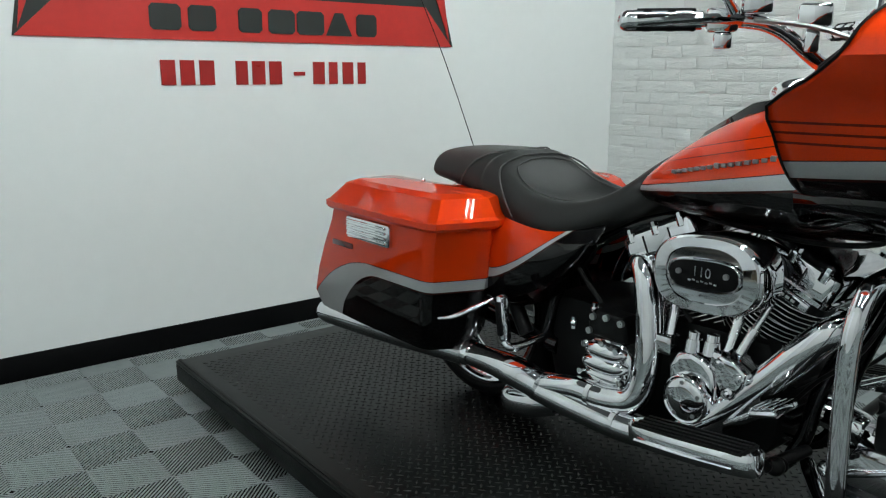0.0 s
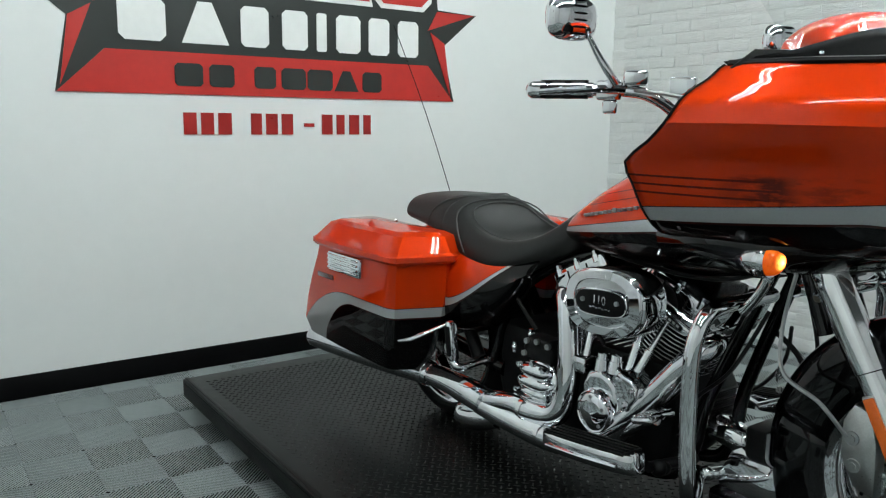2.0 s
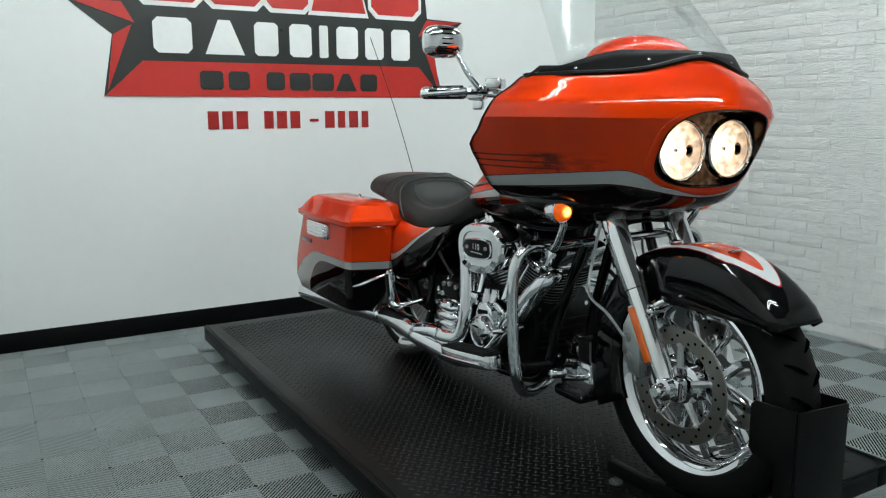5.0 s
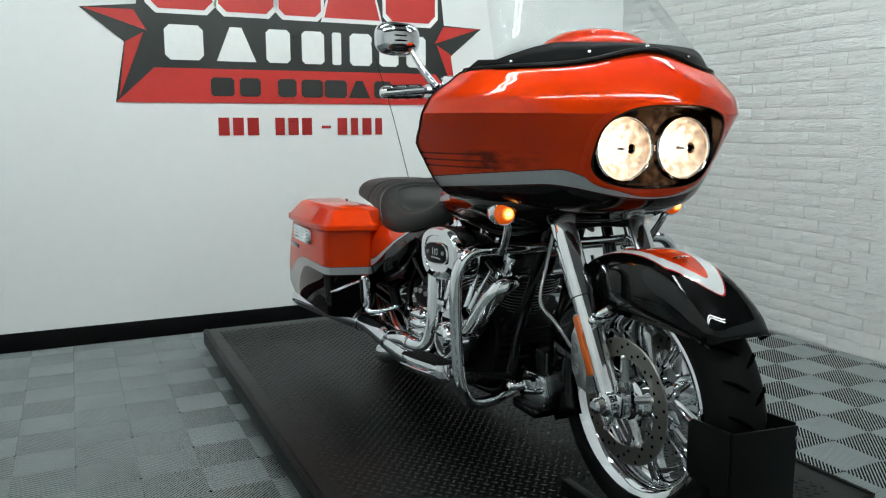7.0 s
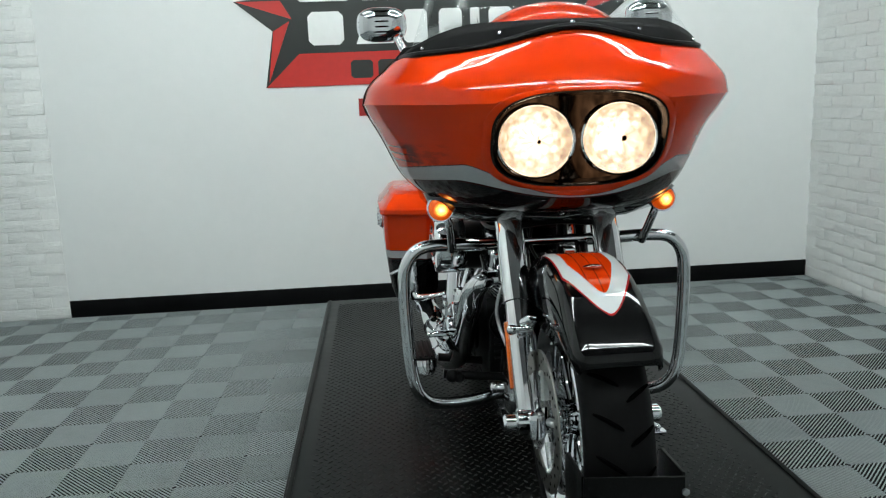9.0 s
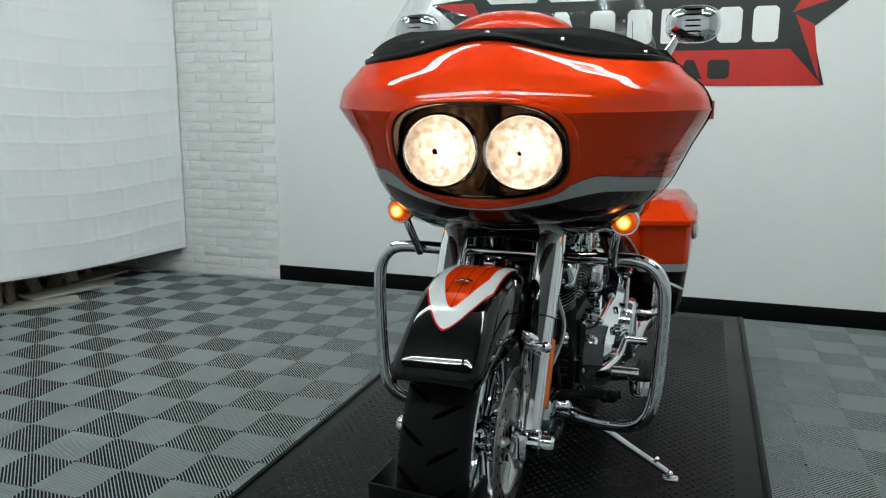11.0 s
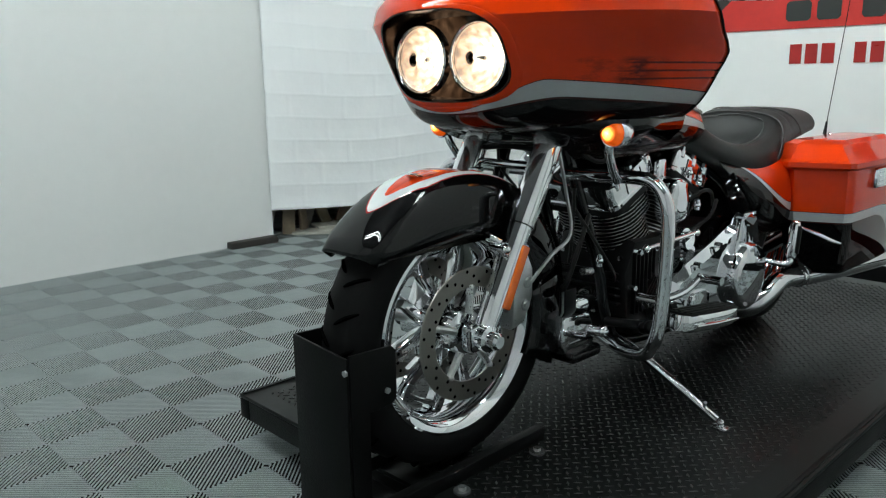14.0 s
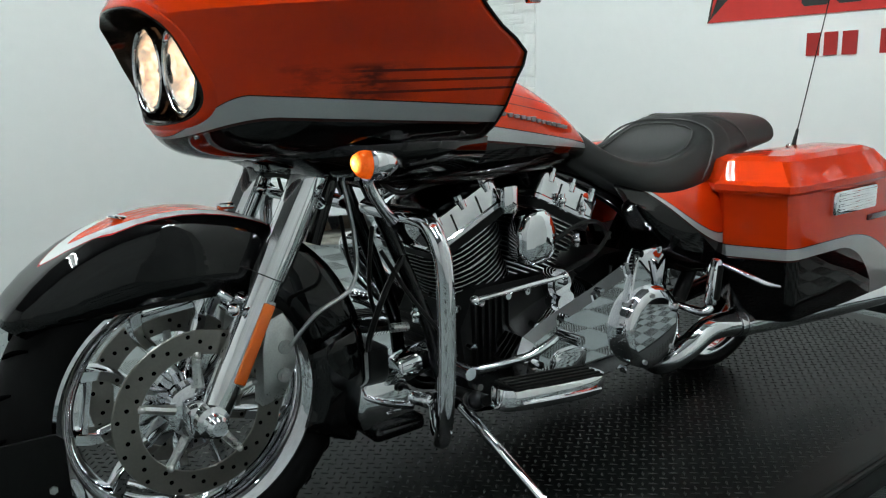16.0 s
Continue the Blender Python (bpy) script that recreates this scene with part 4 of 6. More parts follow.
bp("console", loft(B(), [[(x * w, y, z + h * k) for x, k in ((-1, 0), (-0.7, 0.8), (0, 1), (0.7, 0.8), (1, 0))] for y, w, z, h in ((0.20, 0.03, 1.125, 0.01), (0.32, 0.05, 1.14, 0.025), (0.5, 0.05, 1.10, 0.03), (0.62, 0.035, 1.035, 0.025), (0.66, 0.02, 1.01, 0.01))], True, True), "gloss_black", tank, "black tank console")
SS = ((-0.55, 0), (-0.85, 0.05), (-1, 0.22), (-1.0, 0.45), (-0.93, 0.68), (-0.78, 0.87), (-0.5, 0.98), (0, 1), (0.5, 0.98), (0.78, 0.87), (0.93, 0.68), (1.0, 0.45), (1, 0.22), (0.85, 0.05), (0.55, 0))
SEAT = ((0.60, 0.05, 0.95, 1.028), (0.655, 0.07, 0.90, 1.02), (0.71, 0.09, 0.86, 0.995), (0.77, 0.12, 0.82, 0.945), (0.84, 0.16, 0.785, 0.90), (0.93, 0.198, 0.745, 0.888), (1.02, 0.21, 0.745, 0.896), (1.10, 0.208, 0.762, 0.922), (1.17, 0.195, 0.79, 0.95), (1.215, 0.187, 0.81, 0.966), (1.228, 0.185, 0.815, 0.972), (1.238, 0.184, 0.818, 0.963), (1.248, 0.183, 0.822, 0.971), (1.30, 0.177, 0.84, 0.971), (1.38, 0.173, 0.852, 0.968), (1.44, 0.170, 0.862, 0.965), (1.466, 0.169, 0.866, 0.964), (1.475, 0.168, 0.867, 0.963), (1.478, 0.164, 0.870, 0.960))
seat_pts = lambda y, w, z0, z1, k=1.0: [(x * w * k, y, z0 + (z1 - z0) * (h - (0.36 if 0.80 < y < 1.16 and abs(x) < 0.55 else 0.0))) for x, h in SS]
M["thread"] = simple("grey_stitching", (0.045, 0.045, 0.045), 0.6)
seat = bp("seat", loft(B(), [seat_pts(*q) for q in SEAT], True), "leather", None, "black leather two-up seat with stitched seams", angle=60, mods=(("SUBSURF", dict(levels=2, render_levels=2)),))
for s in (-1, 1):
    bp("seam", tube(B(), [(s * 0.055, 0.78, 0.905), (s * 0.115, 0.86, 0.868), (s * 0.135, 1.0, 0.864), (s * 0.135, 1.1, 0.892), (s * 0.112, 1.155, 0.930), (s * 0.05, 1.172, 0.945), (0, 1.175, 0.948)], 0.002, 6, 6), "thread", seat, "stitched seam")
    bp("seam", tube(B(), [(s * 0.190, 1.055, 0.775), (s * 0.207, 1.085, 0.82), (s * 0.195, 1.135, 0.885), (s * 0.158, 1.175, 0.930), (s * 0.08, 1.190, 0.954), (0, 1.192, 0.958)], 0.0028, 6, 6), "thread", seat, "stitched seam")
    bp("seam", tube(B(), [(s * 0.174, 1.335, 0.872), (s * 0.173, 1.315, 0.905), (s * 0.152, 1.285, 0.944), (s * 0.10, 1.255, 0.966), (0, 1.24, 0.966)], 0.0028, 6, 6), "thread", seat, "stitched seam")

# -- rear fender, side covers, saddlebags
bp("rear_fender", loft(B(), [[(x * 0.11, RY - (0.355 - 0.03 * abs(x) ** 3 - 0.06 * (abs(x) > 0.9)) * math.cos(a), RZ + (0.355 - 0.03 * abs(x) ** 3 - 0.06 * (abs(x) > 0.9)) * math.sin(a) + 0.03) for x in (-1, -0.98, -0.9, -0.5, 0, 0.5, 0.9, 0.98, 1)] for a in [radians(v) for v in range(40, 176, 9)]], False), "orange", None, "orange rear fender", mods=(("SOLIDIFY", dict(thickness=0.004)),))
cover_paint = paint("side_cover_paint", lambda n, p: n.m("ADD", 0.665, n.m("MULTIPLY", n.m("POWER", n.m("MAXIMUM", n.m("SUBTRACT", 1.12, p[1]), 0.0), 1.5), 1.25)), lambda n, p: n.m("ADD", 0.632, n.m("MULTIPLY", n.m("POWER", n.m("MAXIMUM", n.m("SUBTRACT", 1.14, p[1]), 0.0), 1.5), 1.25)))
for s in (-1, 1):
    bp("side_cover", loft(B(), [[(s * x, y, z) for x, z in ((0.13, zt), (0.18 + b, zt - 0.015), (0.215 + b, zt - 0.06), (0.225 + b, (zt + zb) / 2), (0.215 + b, zb + 0.03), (0.15, zb))] for y, zt, zb, b in ((0.80, 0.825, 0.76, -0.03), (0.88, 0.82, 0.66, -0.012), (0.97, 0.82, 0.58, 0.01), (1.07, 0.825, 0.54, 0.025), (1.15, 0.825, 0.53, 0.02))], False), cover_paint, None, "orange and black side cover with a silver sweep", angle=50, mods=(("SOLIDIFY", dict(thickness=0.006)), ("SUBSURF", dict(levels=1, render_levels=2))))
bag_hi = lambda n, p: n.m("SUBTRACT", 0.632, n.m("MULTIPLY", n.m("POWER", n.m("MAXIMUM", n.m("SUBTRACT", p[1], 1.45), 0.0), 2.0), 1.1))
bag_lo = lambda n, p: n.m("SUBTRACT", 0.598, n.m("MULTIPLY", n.m("POWER", n.m("MAXIMUM", n.m("SUBTRACT", p[1], 1.42), 0.0), 2.0), 2.5))
bag_paint = paint("saddlebag_paint", bag_hi, bag_lo)


def bag_ring(s, z, xo, xi, yf, yc, yb):
    """Plan outline: inner side, slanted front, rounded corner, outer side, rear."""
    return [(s * xi, yf + 0.02, z), (s * (xi + 0.05), yf, z), (s * (xi + 0.6 * (xo - xi)), yf + 0.35 * (yc - yf), z), (s * (xo - 0.016), yc - 0.022, z), (s * (xo - 0.004), yc - 0.003, z), (s * xo, yc + 0.02, z), (s * (xo + 0.006), (yc + yb) / 2, z), (s * (xo - 0.001), yb - 0.035, z), (s * (xo - 0.006), yb - 0.012, z), (s * (xo - 0.022), yb, z), (s * (xi + 0.02), yb, z), (s * xi, yb - 0.03, z)]


for s in (-1, 1):
    bag = bp("saddlebag", loft(B(), [bag_ring(s, *q) for q in ((0.405, 0.36, 0.24, 1.22, 1.30, 1.80), (0.415, 0.378, 0.23, 1.19, 1.26, 1.845), (0.47, 0.395, 0.21, 1.16, 1.235, 1.858), (0.56, 0.406, 0.205, 1.14, 1.215, 1.812), (0.65, 0.413, 0.20, 1.125, 1.20, 1.757), (0.735, 0.416, 0.20, 1.115, 1.19, 1.703), (0.775, 0.415, 0.20, 1.11, 1.185, 1.69))], True), bag_paint, None, "orange, silver and black hard saddlebag", angle=24)
    lid = bp("saddlebag_lid", loft(B(), [bag_ring(s, *q) for q in ((0.776, 0.424, 0.19, 1.098, 1.175, 1.703), (0.784, 0.430, 0.185, 1.092, 1.168, 1.710), (0.800, 0.430, 0.185, 1.092, 1.168, 1.710), (0.808, 0.419, 0.19, 1.102, 1.176, 1.700), (0.858, 0.385, 0.20, 1.125, 1.20, 1.655), (0.870, 0.366, 0.22, 1.145, 1.22, 1.62), (0.874, 0.30, 0.26, 1.22, 1.30, 1.52))], True), "orange", bag, "orange saddlebag lid", angle=20)
    lt = bp("latch", box(B(), (s * 0.424 - 0.012, 1.34, 0.703), (s * 0.424 + 0.014, 1.565, 0.770), 0.008), "chrome", bag, "chrome lid latch")
    b = B()
    for k in range(4):
        box(b, (s * 0.439 - 0.003, 1.35, 0.712 + 0.0145 * k), (s * 0.438 + 0.003, 1.555, 0.719 + 0.0145 * k), 0.002, 1)
    bp("latch_rib", b, "chrome", lt)
    bp("side_reflector", box(B(), (s * 0.418 - 0.005, 1.555, 0.662), (s * 0.418 + 0.005, 1.67, 0.679), 0.003), "red_lens", bag, "dark red reflector strip")
    bp("bag_guard", tube(B(), [(s * 0.30, 1.045, 0.60), (s * 0.36, 1.07, 0.575), (s * 0.392, 1.10, 0.555), (s * 0.402, 1.15, 0.54)], [0.004, 0.007, 0.007, 0.004], 10, 6, flat=0.7), "chrome", None, "chrome saddlebag guard")
    peg = bp("passenger_peg", box(B(), (-0.016, -0.012, -0.062), (0.016, 0.012, 0.062), 0.01, m=at(s * 0.315, 0.985, 0.565, -9)), "chrome", None, "folded chrome passenger footpeg")
    bp("peg_rubber", box(B(), (s * 0.334 - 0.004, -0.008, -0.045), (s * 0.334 + 0.004, 0.008, 0.045), 0.003, m=at(0, 0.983, 0.567, -9)), "rubber", peg)
    bp("peg_mount", tube(B(), [(s * 0.31, 0.985, 0.50), (s * 0.30, 0.97, 0.485), (s * 0.25, 0.96, 0.49), (s * 0.20, 0.95, 0.50)], [0.013, 0.013, 0.010, 0.009], 12, 4), "chrome", peg)
    # mufflers
    muf = bp("muffler", tube(B(), [(s * 0.262, 1.16, 0.402), (s * 0.265, 1.2, 0.402), (s * 0.30, 1.5, 0.392), (s * 0.335, 1.80, 0.382), (s * 0.342, 1.87, 0.378)], [0.036, 0.041, 0.046, 0.043, 0.037], 20, 6), "chrome", None, "long chrome muffler")
    bp("muffler_clamp", tube(B(), [(s * 0.262, 1.185, 0.402), (s * 0.264, 1.205, 0.402)], 0.044, 20, 2), "chrome", muf)
bp("antenna", tube(rod(B(), (0.155, 1.61, 0.86), (0.15, 1.636, 0.905), 0.007, 0.004, 10), [(0.15, 1.635, 0.90), (0.126, 1.80, 1.25), (0.09, 1.985, 1.60)], 0.0018, 6, 3), "satin_black", None, "thin black whip antenna")
bp("tour_mount", rod(ball(B(), (-0.235, 1.44, 0.872), 0.0075, 8), (-0.235, 1.44, 0.855), (-0.235, 1.44, 0.872), 0.006, n=10), "chrome", None, "chrome docking stud")
bp("tour_mount", rod(ball(B(), (0.235, 1.44, 0.872), 0.0075, 8), (0.235, 1.44, 0.855), (0.235, 1.44, 0.872), 0.006, n=10), "chrome", None, "chrome docking stud")



# -- engine
CY, CZ, LEAN = 0.50, 0.46, 25.0
crank = bp("crankcase", prism(B(), [(0.33, 0.40), (0.38, 0.345), (0.72, 0.345), (0.78, 0.40), (0.76, 0.56), (0.66, 0.63), (0.36, 0.63), (0.31, 0.54)], -0.13, 0.13, "x", 0.02), "fin", None, "black engine crankcase")
for x, z in ((-0.09, 0.42), (-0.03, 0.42), (0.03, 0.42), (0.09, 0.42), (-0.10, 0.58), (0.10, 0.58), (0.0, 0.60)):
    bp("case_bolt", rod(B(), (x, 0.335, z), (x, 0.305 + 0.02 * (z > 0.5), z), 0.008, n=8), "chrome", crank)
for k in range(6):
    bp("case_rib", box(B(), (0.128, 0.345 + 0.02 * k, 0.42), (0.142, 0.350 + 0.02 * k, 0.60), 0.001, 1), "fin", crank)
for y, z in ((0.35, 0.40), (0.40, 0.385), (0.36, 0.60), (0.44, 0.60), (0.50, 0.60), (0.335, 0.50)):
    bp("case_bolt", rod(B(), (0.128, y, z), (0.150, y, z), 0.009, n=8), "chrome", crank)
for k in range(5):
    bp("case_rib", box(B(), (-0.11, 0.302, 0.45 + 0.022 * k), (0.11, 0.33, 0.455 + 0.022 * k), 0.001, 1), "fin", crank)
bp("transmission", prism(B(), [(0.68, 0.38), (0.72, 0.34), (0.98, 0.36), (1.0, 0.42), (0.99, 0.60), (0.93, 0.60), (0.72, 0.60)], -0.125, 0.13, "x", 0.02), "fin", None, "black gearbox")


def rounded(a, b, r, n=5):
    out = []
    for cx, cy, q in ((a - r, b - r, 0), (-a + r, b - r, 1), (-a + r, -b + r, 2), (a - r, -b + r, 3)):
        out += [(cx + r * math.cos(math.pi / 2 * (q + k / n)), cy + r * math.sin(math.pi / 2 * (q + k / n))) for k in range(n + 1)]
    return out


for s in (-1, 1):
    m = at(0, CY, CZ, LEAN if s < 0 else -LEAN)
    core = bp("cylinder", rod(B(), m @ Vector((0, 0, 0.10)), m @ Vector((0, 0, 0.33)), 0.075, n=32), "fin", None, "black finned cylinder")
    for k in range(17):
        h = 0.135 + 0.0112 * k
        a, b = (0.112, 0.098) if k < 11 else (0.125, 0.105)
        bm = B()
        ring = rounded(a, b, 0.092 if k < 11 else 0.08)
        loft(bm, [[m @ Vector((x * q, y * q, h + dz)) for x, y in ring] for q, dz in ((0.97, 0.0), (1.0, 0.001), (1.0, 0.0034), (0.97, 0.0045))], True)
        bm.normal_update()
        for f in bm.faces:
            if abs(f.normal.dot(m.to_3x3() @ Vector((0, 0, 1)))) < 0.5:
                f.material_index = 1
        bp("cooling_fin", bm, [M["fin"], M["fin_edge"]], core)
    head = bp("rocker_box", loft(B(), [[m @ Vector((x * q, y * q, h)) for x, y in rounded(0.130, 0.112, 0.022)] for q, h in ((0.985, 0.340), (1.0, 0.343), (1.0, 0.352), (0.975, 0.356), (0.975, 0.398), (0.955, 0.407), (0.90, 0.413), (0.72, 0.423), (0.5, 0.428))], True), "chrome", None, "chrome rocker cover", angle=30)
    bp("rocker_base", loft(B(), [[m @ Vector((x * q, y * q, h)) for x, y in rounded(0.128, 0.108, 0.03)] for q, h in ((1.0, 0.320), (1.0, 0.340))], True), "fin", head, "black rocker base")
    for x in (-0.118, 0.118):
        for y in (-0.075, 0.0, 0.075):
            bp("cover_bolt", rod(rod(B(), m @ Vector((x, y, 0.392)), m @ Vector((x, y, 0.412)), 0.013, n=16), m @ Vector((x, y, 0.411)), m @ Vector((x, y, 0.424)), 0.009, n=6), "chrome", head)
    for y in (-0.038, 0.038):
        bp("cover_seam", box(B(), (-0.1285, y - 0.0016, 0.357), (0.1285, y + 0.0016, 0.399), m=m), "satin_black", head, "dark joint in the rocker cover")
    plate = bp("script_plate", box(B(), (-0.138, -0.085, 0.318), (-0.126, 0.085, 0.339), 0.003, m=m), "chrome", head, "narrow chrome plate")
    bp("plate_inset", box(B(), (-0.1392, -0.066, 0.3225), (-0.1378, 0.066, 0.3345), m=m), "satin_black", plate, "black inset strip")
    b = B()
    for k in range(9):
        box(b, (-0.1402, -0.056 + 0.0128 * k, 0.3255), (-0.139, -0.0475 + 0.0128 * k, 0.3315), m=m)
    bp("plate_mark", b, "fin_edge", plate, "small raised marks")
    # pushrod tubes on the bike's right
    for dy in (-0.022, 0.022):
        foot = Vector((-0.175, CY + s * 0.085 + dy * 0.6, CZ + 0.135))
        top = m @ Vector((-0.115, dy * 1.4 - s * 0.02, 0.325))
        pr = bp("pushrod_tube", rod(rod(rod(B(), foot, top, 0.0085, n=12), foot, foot.lerp(top, 0.38), 0.0115, n=12), foot.lerp(top, 0.36), foot.lerp(top, 0.42), 0.0135, n=12), "chrome", None, "chrome pushrod tube")
    bp("tappet_block", box(B(), (-0.205, CY + s * 0.085 - 0.035, CZ + 0.10), (-0.14, CY + s * 0.085 + 0.035, CZ + 0.145), 0.008), "chrome", None, "chrome tappet block")
# cam cover
cam_c = bp("cam_cover", prism(B(), [(0.548, 0.46), (0.55, 0.545), (0.53, 0.58), (0.49, 0.592), (0.455, 0.58), (0.43, 0.555), (0.425, 0.50), (0.435, 0.45), (0.47, 0.427), (0.52, 0.432)], -0.212, -0.14, "x", 0.016, 4), "chrome", None, "rounded chrome cam cover")
bp("cam_plate", prism(B(), [(0.432, 0.592), (0.412, 0.610), (0.378, 0.604), (0.350, 0.584), (0.356, 0.552), (0.380, 0.514), (0.402, 0.520), (0.410, 0.556)], -0.228, -0.15, "x", 0.008, 3), "chrome", cam_c, "polished three-cornered plate")
for y, z in ((0.414, 0.592), (0.366, 0.572), (0.389, 0.530)):
    bp("cover_bolt", rod(rod(B(), (-0.224, y, z), (-0.233, y, z), 0.011, n=14), (-0.232, y, z), (-0.239, y, z), 0.0065, n=6), "chrome", cam_c)
for y, z in ((0.50, 0.585), (0.455, 0.59)):
    bp("lifter_collar", rod(rod(B(), (-0.19, y, z), (-0.188, y, z + 0.03), 0.020, 0.017, 16), (-0.188, y, z + 0.028), (-0.186, y, z + 0.045), 0.0145, n=16), "chrome", cam_c, "chrome pushrod collar")
bp("points_cover", lathe(B(), [(0.0005, 0.032), (0.03, 0.031), (0.045, 0.027), (0.048, 0.024), (0.052, 0.026), (0.056, 0.022), (0.059, 0.0)], at(-0.210, 0.487, 0.487) @ Matrix.Rotation(radians(-90), 4, "Y"), 40), "chrome", cam_c, "round chrome points cover")
for k in range(5):
    a = 2 * math.pi * k / 5 + 0.2
    bp("cover_bolt", rod(B(), (-0.236, 0.487 + 0.04 * math.cos(a), 0.487 + 0.04 * math.sin(a)), (-0.240, 0.487 + 0.04 * math.cos(a), 0.487 + 0.04 * math.sin(a)), 0.005, n=8), "steel", cam_c)
bp("oil_filter_cap", lathe(B(), [(0.0005, 0.10), (0.03, 0.10), (0.036, 0.09), (0.036, 0.0)], at(0.02, 0.30, 0.46) @ Matrix.Rotation(radians(100), 4, "X"), 24), "chrome", None, "chrome oil filter")
# air cleaner
ac = bp("air_cleaner", loft(B(), [[(x, 0.437 + (y - 0.437) * k, 0.785 + (z - 0.785) * k) for y, z in oval(0.437, 0.785, 0.128, 0.084, 48, 2.7, radians(-4))] for k, x in ((0.80, -0.180), (0.97, -0.185), (1.0, -0.195), (1.0, -0.252), (0.992, -0.260), (0.965, -0.268), (0.92, -0.2725), (0.70, -0.2745), (0.68, -0.271), (0.5, -0.271))], True), "chrome", None, "oval chrome air cleaner cover", angle=30)
ins = bp("insert", prism(B(), oval(0.437, 0.786, 0.081, 0.030, 40, 3.0, radians(-4)), -0.2765, -0.270, "x", 0.003), "satin_black", ac, "black oval insert")
bp("insert_rim", tube(B(), [(-0.2765, y, z) for y, z in oval(0.437, 0.786, 0.083, 0.032, 24, 3.0, radians(-4))] + [(-0.2765, *oval(0.437, 0.786, 0.083, 0.032, 24, 3.0, radians(-4))[0])], 0.0025, 6, 2), "chrome", ac)
for y in (0.382, 0.492):
    bp("screw", rod(B(), (-0.276, y, 0.79 + (0.437 - y) * 0.07), (-0.282, y, 0.79 + (0.437 - y) * 0.07), 0.006, n=10), "steel", ac)
cu = bpy.data.curves.new("number_110", "FONT")
cu.body, cu.size, cu.extrude, cu.align_x, cu.align_y = "110", 0.030, 0.0015, "CENTER", "CENTER"
tmp = new("number", cu)
bpy.context.view_layer.update()
me = bpy.data.meshes.new_from_object(tmp.evaluated_get(bpy.context.evaluated_depsgraph_get()))
bpy.data.objects.remove(tmp)
me.transform(at(-0.279 + BX, 0.437, 0.792) @ Matrix(((0, 0, -1, 0), (-1, 0, 0, 0), (0, 1, 0, 0), (0, 0, 0, 1))))
me.materials.append(M["chrome"])
num = new("number", me)
num.parent, num.matrix_parent_inverse = ac, Matrix.Identity(4)
tagged(num, "raised silver number 110")
b = B()
for k in range(7):
    box(b, (-0.2785, 0.402 + 0.010 * k, 0.770 + 0.002 * (k % 2)), (-0.2762, 0.409 + 0.010 * k, 0.774 + 0.002 * (k % 2)))
bp("script_bar", b, "chrome", ins, "short line of raised script")
bp("backing_plate", prism(B(), oval(0.47, 0.775, 0.11, 0.07, 32, 2.6), -0.185, -0.11, "x", 0.01), "satin_black", ac, "black intake housing")
# gearbox end cover, right
gc = bp("gearbox_cover", prism(B(), [(0.66, 0.455), (0.70, 0.435), (0.78, 0.435), (0.81, 0.46), (0.81, 0.52), (0.78, 0.545), (0.70, 0.55), (0.665, 0.52)], -0.198, -0.15, "x", 0.016, 4), "chrome", None, "chrome gearbox side cover")
bp("cover_swell", tube(tube(tube(B(), [(-0.196, 0.675, 0.525), (-0.205, 0.70, 0.522), (-0.205, 0.77, 0.520), (-0.196, 0.795, 0.516)], [0.008, 0.022, 0.022, 0.008], 14, 5), [(-0.196, 0.67, 0.490), (-0.208, 0.70, 0.488), (-0.208, 0.775, 0.486), (-0.196, 0.802, 0.484)], [0.008, 0.022, 0.022, 0.008], 14, 5), [(-0.194, 0.675, 0.458), (-0.204, 0.70, 0.456), (-0.204, 0.77, 0.455), (-0.194, 0.795, 0.454)], [0.008, 0.018, 0.018, 0.008], 14, 5), "chrome", gc, "bulged chrome ribs")
for y, z in ((0.69, 0.535), (0.79, 0.53), (0.80, 0.455), (0.675, 0.46), (0.735, 0.545)):
    bp("cover_bolt", rod(B(), (-0.212, y, z), (-0.224, y, z), 0.008, n=8), "chrome", gc)
gt = bp("gearbox_top", prism(B(), [(0.69, 0.545), (0.80, 0.545), (0.81, 0.575), (0.785, 0.612), (0.70, 0.612), (0.685, 0.58)], -0.192, -0.13, "x", 0.012, 3), "fin", None, "black gearbox top cover")
for y, z in ((0.70, 0.598), (0.787, 0.596), (0.797, 0.558), (0.745, 0.602)):
    bp("cover_bolt", rod(B(), (-0.19, y, z), (-0.20, y, z), 0.009, n=8), "alu", gt)
# exhaust pipes, right
bp("front_header", tube(B(), [(-0.12, 0.215, 0.72), (-0.155, 0.205, 0.715), (-0.178, 0.235, 0.68), (-0.19, 0.33, 0.565), (-0.20, 0.44, 0.44), (-0.215, 0.53, 0.385), (-0.235, 0.62, 0.365), (-0.245, 0.78, 0.368), (-0.25, 0.92, 0.378)], [0.024, 0.027, 0.032, 0.034, 0.034, 0.034, 0.035, 0.035, 0.036], 20, 7), "chrome", None, "chrome front exhaust header")
bp("rear_header", tube(B(), [(-0.12, 0.72, 0.73), (-0.16, 0.68, 0.745), (-0.178, 0.645, 0.71), (-0.19, 0.62, 0.60), (-0.20, 0.615, 0.50), (-0.21, 0.64, 0.43), (-0.222, 0.71, 0.41), (-0.235, 0.80, 0.412), (-0.246, 0.92, 0.388)], [0.022, 0.026, 0.03, 0.032, 0.032, 0.034, 0.034, 0.033, 0.034], 20, 7), "chrome", None, "chrome rear exhaust header")
